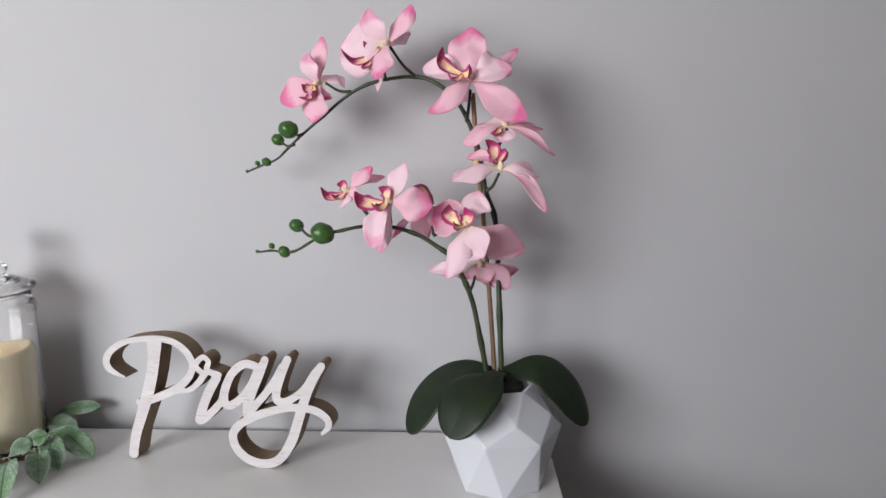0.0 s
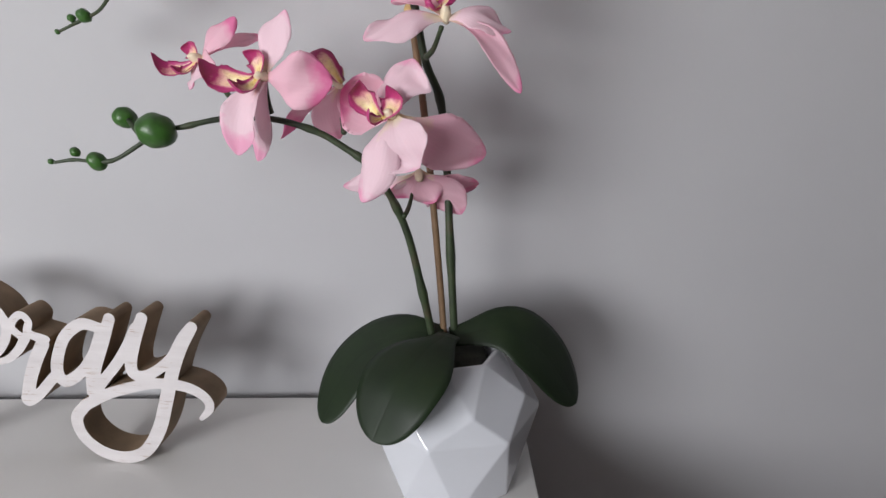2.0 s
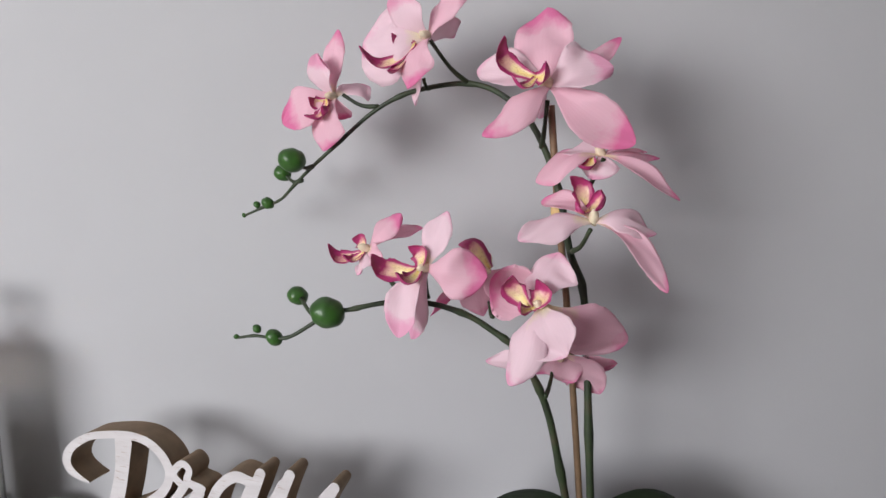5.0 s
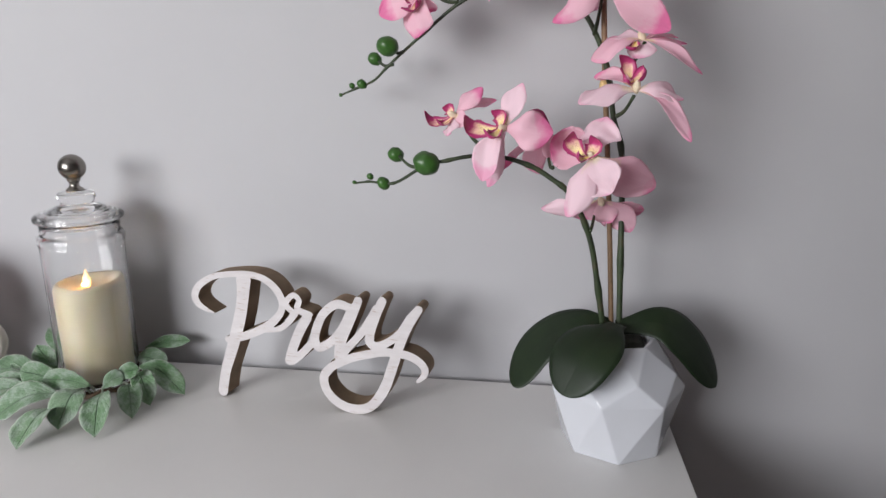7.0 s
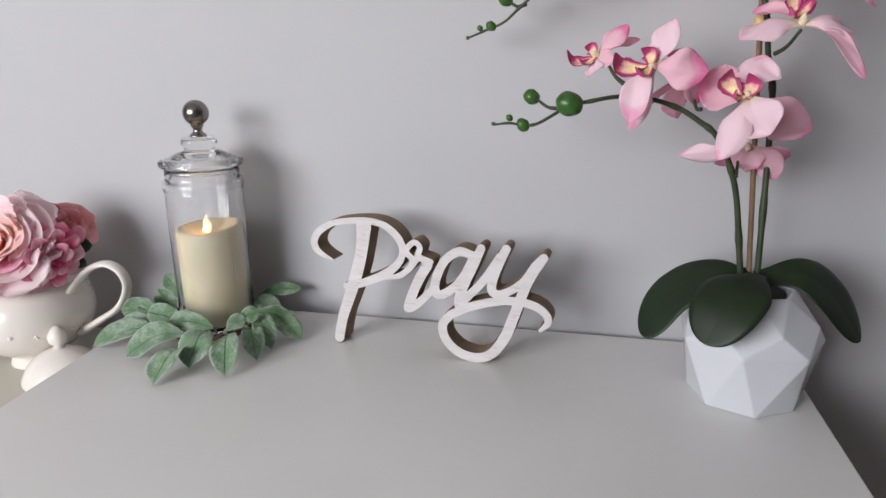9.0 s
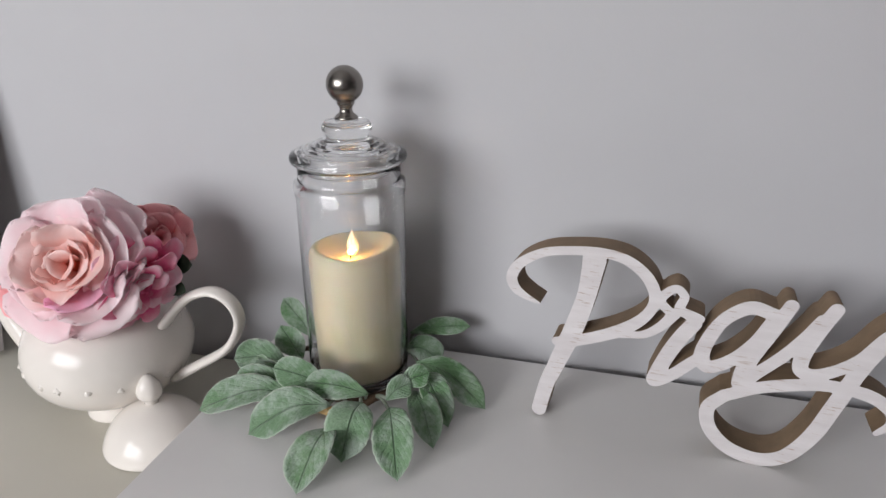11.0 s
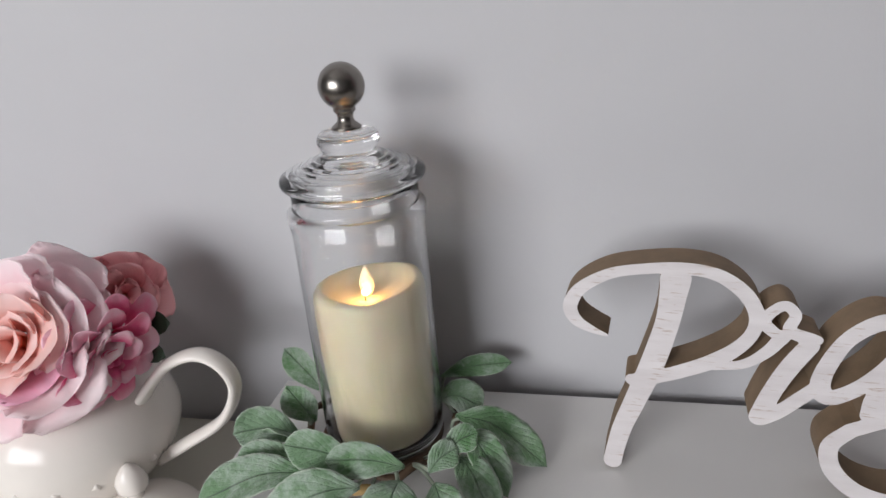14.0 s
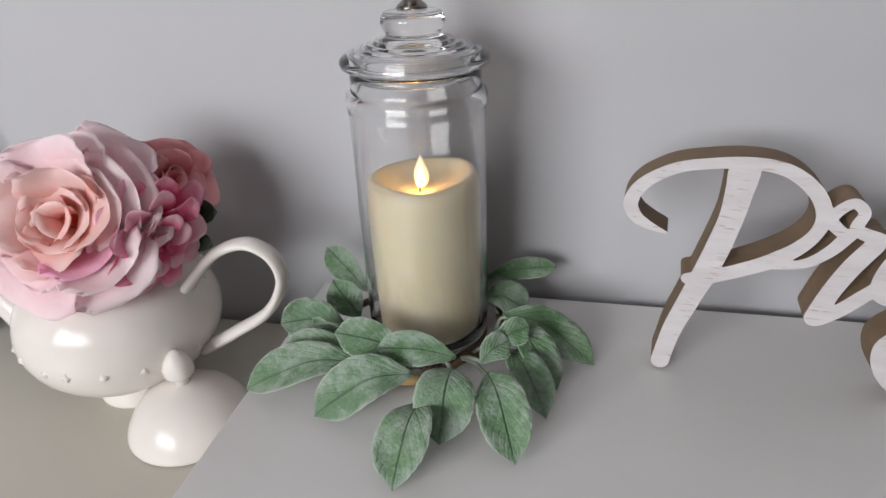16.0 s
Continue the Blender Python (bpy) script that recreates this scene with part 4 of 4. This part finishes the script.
for k in range(22):
    a, z = k * 2.39996, 0.062 + 0.050 * ((k * 0.618) % 1.0)
    r = np.interp(z, [0.022, 0.038, 0.056, 0.074, 0.092, 0.110, 0.124], [0.052, 0.071, 0.082, 0.0865, 0.085, 0.078, 0.066])
    dot = part("relief_dot", uv_ball_bm(0.0050, (1, 1, 0.9), 14, 10, 0.5, k), CREAMWARE, body)
    dot.location = ((r - 0.0032) * math.cos(a), (r - 0.0032) * math.sin(a), z)
handle_line = smooth_line([(0.070, 0.0, 0.108), (0.086, 0.002, 0.128), (0.108, 0.004, 0.148), (0.134, 0.006, 0.156), (0.154, 0.007, 0.145), (0.159, 0.008, 0.122), (0.143, 0.006, 0.092), (0.108, 0.003, 0.068), (0.078, 0.0, 0.050)], 6)
part("handle", tube_bm(handle_line, [0.0056 - 0.0012 * math.sin(math.pi * i / (len(handle_line) - 1)) for i in range(len(handle_line))], 14, 2.0), CREAMWARE, teapot, "looped strap handle")
spout_line = smooth_line([(-0.064, 0, 0.050), (-0.092, 0, 0.058), (-0.116, 0, 0.080), (-0.132, 0, 0.104), (-0.150, 0, 0.122), (-0.164, 0, 0.128)], 5)
part("spout", tube_bm(spout_line, [0.024 - 0.0165 * (i / (len(spout_line) - 1)) ** 0.8 for i in range(len(spout_line))], 18, 1.0), CREAMWARE, teapot, "curved pouring spout")

pot_lid = thing("ceramic_cover", (-0.676, 1.199, LOW_Z + 0.001), "cream glazed domed teapot lid lying beside the pot", "lid")
part("dome", lathe_bm([tuple(v)[:2] for v in smooth_line([(0.0, 0.004, 0), (0.040, 0.003, 0), (0.050, 0.0, 0), (0.0530, 0.002, 0), (0.0520, 0.008, 0), (0.046, 0.020, 0), (0.037, 0.031, 0), (0.025, 0.039, 0), (0.013, 0.044, 0), (0.006, 0.046, 0), (0.0, 0.0465, 0)], 3)], 56), CREAMWARE, pot_lid)
acorn = lathe_bm([(0.0, 0.044), (0.007, 0.045), (0.0065, 0.049), (0.0095, 0.052), (0.0125, 0.056), (0.0128, 0.061), (0.0112, 0.067), (0.0075, 0.073), (0.0035, 0.077), (0.0, 0.078)], 28)
for v in acorn.verts:
    if v.co.z > 0.051:
        v.co.xy *= 1 + 0.10 * noise.noise(v.co * 170)
part("lid_knob", acorn, CREAMWARE, pot_lid, "bud-shaped glazed knob")

# ---- flowers in the teapot ----
ROSE_OUT = petal_material("pale_pink_rose_silk", (1.0, 0.79, 0.83), (1.0, 0.90, 0.92), (1.0, 0.52, 0.50), 0.58, 0.03, 0.50)
ROSE_MID = petal_material("blush_rose_silk", (1.0, 0.70, 0.70), (1.0, 0.86, 0.87), (1.0, 0.42, 0.32), 0.56, 0.03, 0.52)
ROSE_IN = petal_material("peach_rose_silk", (1.0, 0.66, 0.60), (1.0, 0.84, 0.82), (1.0, 0.42, 0.28), 0.50, 0.03, 0.54)
ROSE_HOT = petal_material("hot_pink_rose_silk", (0.97, 0.30, 0.56), (0.98, 0.56, 0.72), (0.90, 0.30, 0.36), 0.55, 0.08, 0.25)
DAHLIA = petal_material("raspberry_daisy_silk", (0.92, 0.16, 0.36), (1.0, 0.66, 0.76), (0.55, 0.02, 0.10), 0.66, 0.10, 0.28)
DAHLIA_HEART = petal_material("magenta_daisy_silk", (0.56, 0.03, 0.13), (0.80, 0.14, 0.31), (0.34, 0.01, 0.05), 0.70, 0.22, 0.06)
CORAL = petal_material("coral_blossom_silk", (0.90, 0.30, 0.33), (0.95, 0.50, 0.52), (0.75, 0.22, 0.18), 0.50, 0.2, 0.20)
GREEN_DARK = plain("dark_green_silk_leaf", (0.025, 0.045, 0.025), 0.6, 0.3, 50)


def bloom(name, place, facing, label, layers, seed, core_r, core_mat):
    """A bloom in rings of petals. layers: count, foot radius, length, width, opening in degrees, cup, material."""
    ob = thing(name, place, label, "flower", "flowers in the teapot")
    rnd = random.Random(seed)
    q = Vector(facing).normalized().to_track_quat("Z", "Y")
    ob.rotation_mode = "QUATERNION"
    ob.rotation_quaternion = q
    part("flower_heart", uv_ball_bm(core_r, (1, 1, 0.9), 16, 12, 0.2, seed), core_mat, ob)
    for li, (count, foot, length, width, opening, cup, mat) in enumerate(layers):
        for k in range(count):
            a = 2 * math.pi * (k + 0.5 * (li % 2) + rnd.uniform(-0.10, 0.10)) / count + li * 0.7
            out = Vector((math.cos(a), math.sin(a), 0))
            op = radians(opening + rnd.uniform(-4, 4))
            ln = length * rnd.uniform(0.9, 1.1)
            n = 15
            us = tip_steps(n)
            mid, ups, wid = [], [], []
            p = out * foot + Vector((0, 0, -0.004 * li))
            turn0 = op - radians(28)
            side = Vector((-math.sin(a), math.cos(a), 0))
            twist = rnd.uniform(-0.28, 0.32) if count > 3 else 0.15
            for i, u in enumerate(us):
                ang = turn0 + radians(58) * u * u + radians(10) * u
                way = out * math.sin(ang) + Vector((0, 0, math.cos(ang)))
                mid.append(p.copy())
                ups.append(((-out * math.cos(ang) + Vector((0, 0, math.sin(ang)))) * math.cos(twist) + side * math.sin(twist)).normalized())
                wid.append(width * 0.5 * petal_width(u, 0.35, 0.66))
                p = p + way * (ln * ((us[i + 1] if i + 1 < n else 1.0) - u))
            m = ROSE_HOT if mat is ROSE_MID and k == 2 else mat
            part("petal", blade_bm(mid, ups, wid, 0.0009, cup, 0.16, 10, seed * 31 + li * 11 + k, 0.045, 0.0, us), m, ob)
    return ob


bloom("rose", (-0.734, 1.198, LOW_Z + 0.194), (0.26, -0.86, 0.44), "large pale pink and peach silk rose in the teapot", [
    (3, 0.004, 0.026, 0.034, 24, 0.42, ROSE_IN), (4, 0.007, 0.036, 0.046, 38, 0.36, ROSE_IN), (4, 0.009, 0.046, 0.058, 48, 0.32, ROSE_IN), (5, 0.011, 0.052, 0.062, 57, 0.28, ROSE_MID),
    (5, 0.013, 0.058, 0.070, 67, 0.24, ROSE_OUT), (5, 0.014, 0.063, 0.078, 79, 0.18, ROSE_OUT), (6, 0.014, 0.060, 0.072, 96, 0.10, ROSE_OUT)], 5, 0.007, ROSE_IN)
bloom("daisy", (-0.692, 1.224, LOW_Z + 0.174), (0.90, -0.40, -0.16), "raspberry pink silk daisy with pale petal tips", [
    (6, 0.003, 0.024, 0.014, 22, 0.3, DAHLIA_HEART), (8, 0.005, 0.038, 0.021, 42, 0.24, DAHLIA), (9, 0.006, 0.048, 0.025, 60, 0.20, DAHLIA), (10, 0.006, 0.052, 0.026, 78, 0.16, DAHLIA)], 9, 0.006, DAHLIA_HEART)
bloom("coral_blossom", (-0.697, 1.272, LOW_Z + 0.196), (0.72, -0.50, 0.40), "ruffled coral pink silk blossom behind the rose", [
    (5, 0.003, 0.022, 0.024, 25, 0.3, CORAL), (6, 0.004, 0.030, 0.034, 52, 0.2, CORAL), (7, 0.006, 0.038, 0.038, 82, 0.1, CORAL)], 13, 0.006, CORAL)
bloom("coral_blossom", (-0.812, 1.206, LOW_Z + 0.146), (-0.35, -0.85, 0.05), "ruffled coral pink silk blossom under the rose", [
    (5, 0.004, 0.024, 0.026, 45, 0.2, CORAL), (7, 0.006, 0.034, 0.030, 85, 0.1, CORAL)], 17, 0.006, CORAL)
bloom("coral_blossom", (-0.815, 1.240, LOW_Z + 0.168), (-0.60, -0.55, 0.30), "ruffled coral pink silk blossom over the spout", [
    (5, 0.004, 0.026, 0.026, 45, 0.2, CORAL), (7, 0.006, 0.040, 0.032, 80, 0.1, CORAL)], 21, 0.006, CORAL)
bloom("coral_blossom", (-0.750, 1.270, LOW_Z + 0.200), (-0.1, 0.25, 0.9), "dusky pink silk blossom at the back of the bunch", [
    (5, 0.004, 0.026, 0.028, 50, 0.2, CORAL), (7, 0.006, 0.036, 0.034, 85, 0.1, ROSE_OUT)], 25, 0.006, CORAL)
for i, (r, t, w, f) in enumerate((((-0.705, 1.268, 0.895), (-0.650, 1.262, 0.915), 0.024, (0.5, -0.8, 0.3)), ((-0.705, 1.258, 0.885), (-0.652, 1.248, 0.890), 0.020, (0.4, -0.8, 0.4)))):
    r, t = Vector(r), Vector(t)
    line = smooth_line([r, r.lerp(t, 0.5) + Vector((0, 0, 0.006)), t], 6)
    lf = part("bouquet_leaf", blade_bm([p - r for p in line], [Vector(f)] * 13, [w * 0.5 * petal_width(k / 12, 0.2, 0.5) for k in range(13)], 0.001, 0.1, 0.1, 6, i), GREEN_DARK)
    lf.location = r
    tagged(lf, "dark green silk leaf between the blossoms", "leaf")

# ---- leaning picture ----
pic = thing("picture_canvas", (-1.176, 1.290, LOW_Z), "white edged box canvas leaning on the wall", "picture")
pic.rotation_euler = (radians(-11.0), 0, 0)
box("canvas", (-0.195, -0.024, 0.004), (0.195, 0.004, 0.372), TRIM, pic, "", 0.003)
box("stretcher_edge", (0.1955, -0.023, 0.006), (0.1985, 0.003, 0.370), WHITEWASH, pic, "", 0.0008)
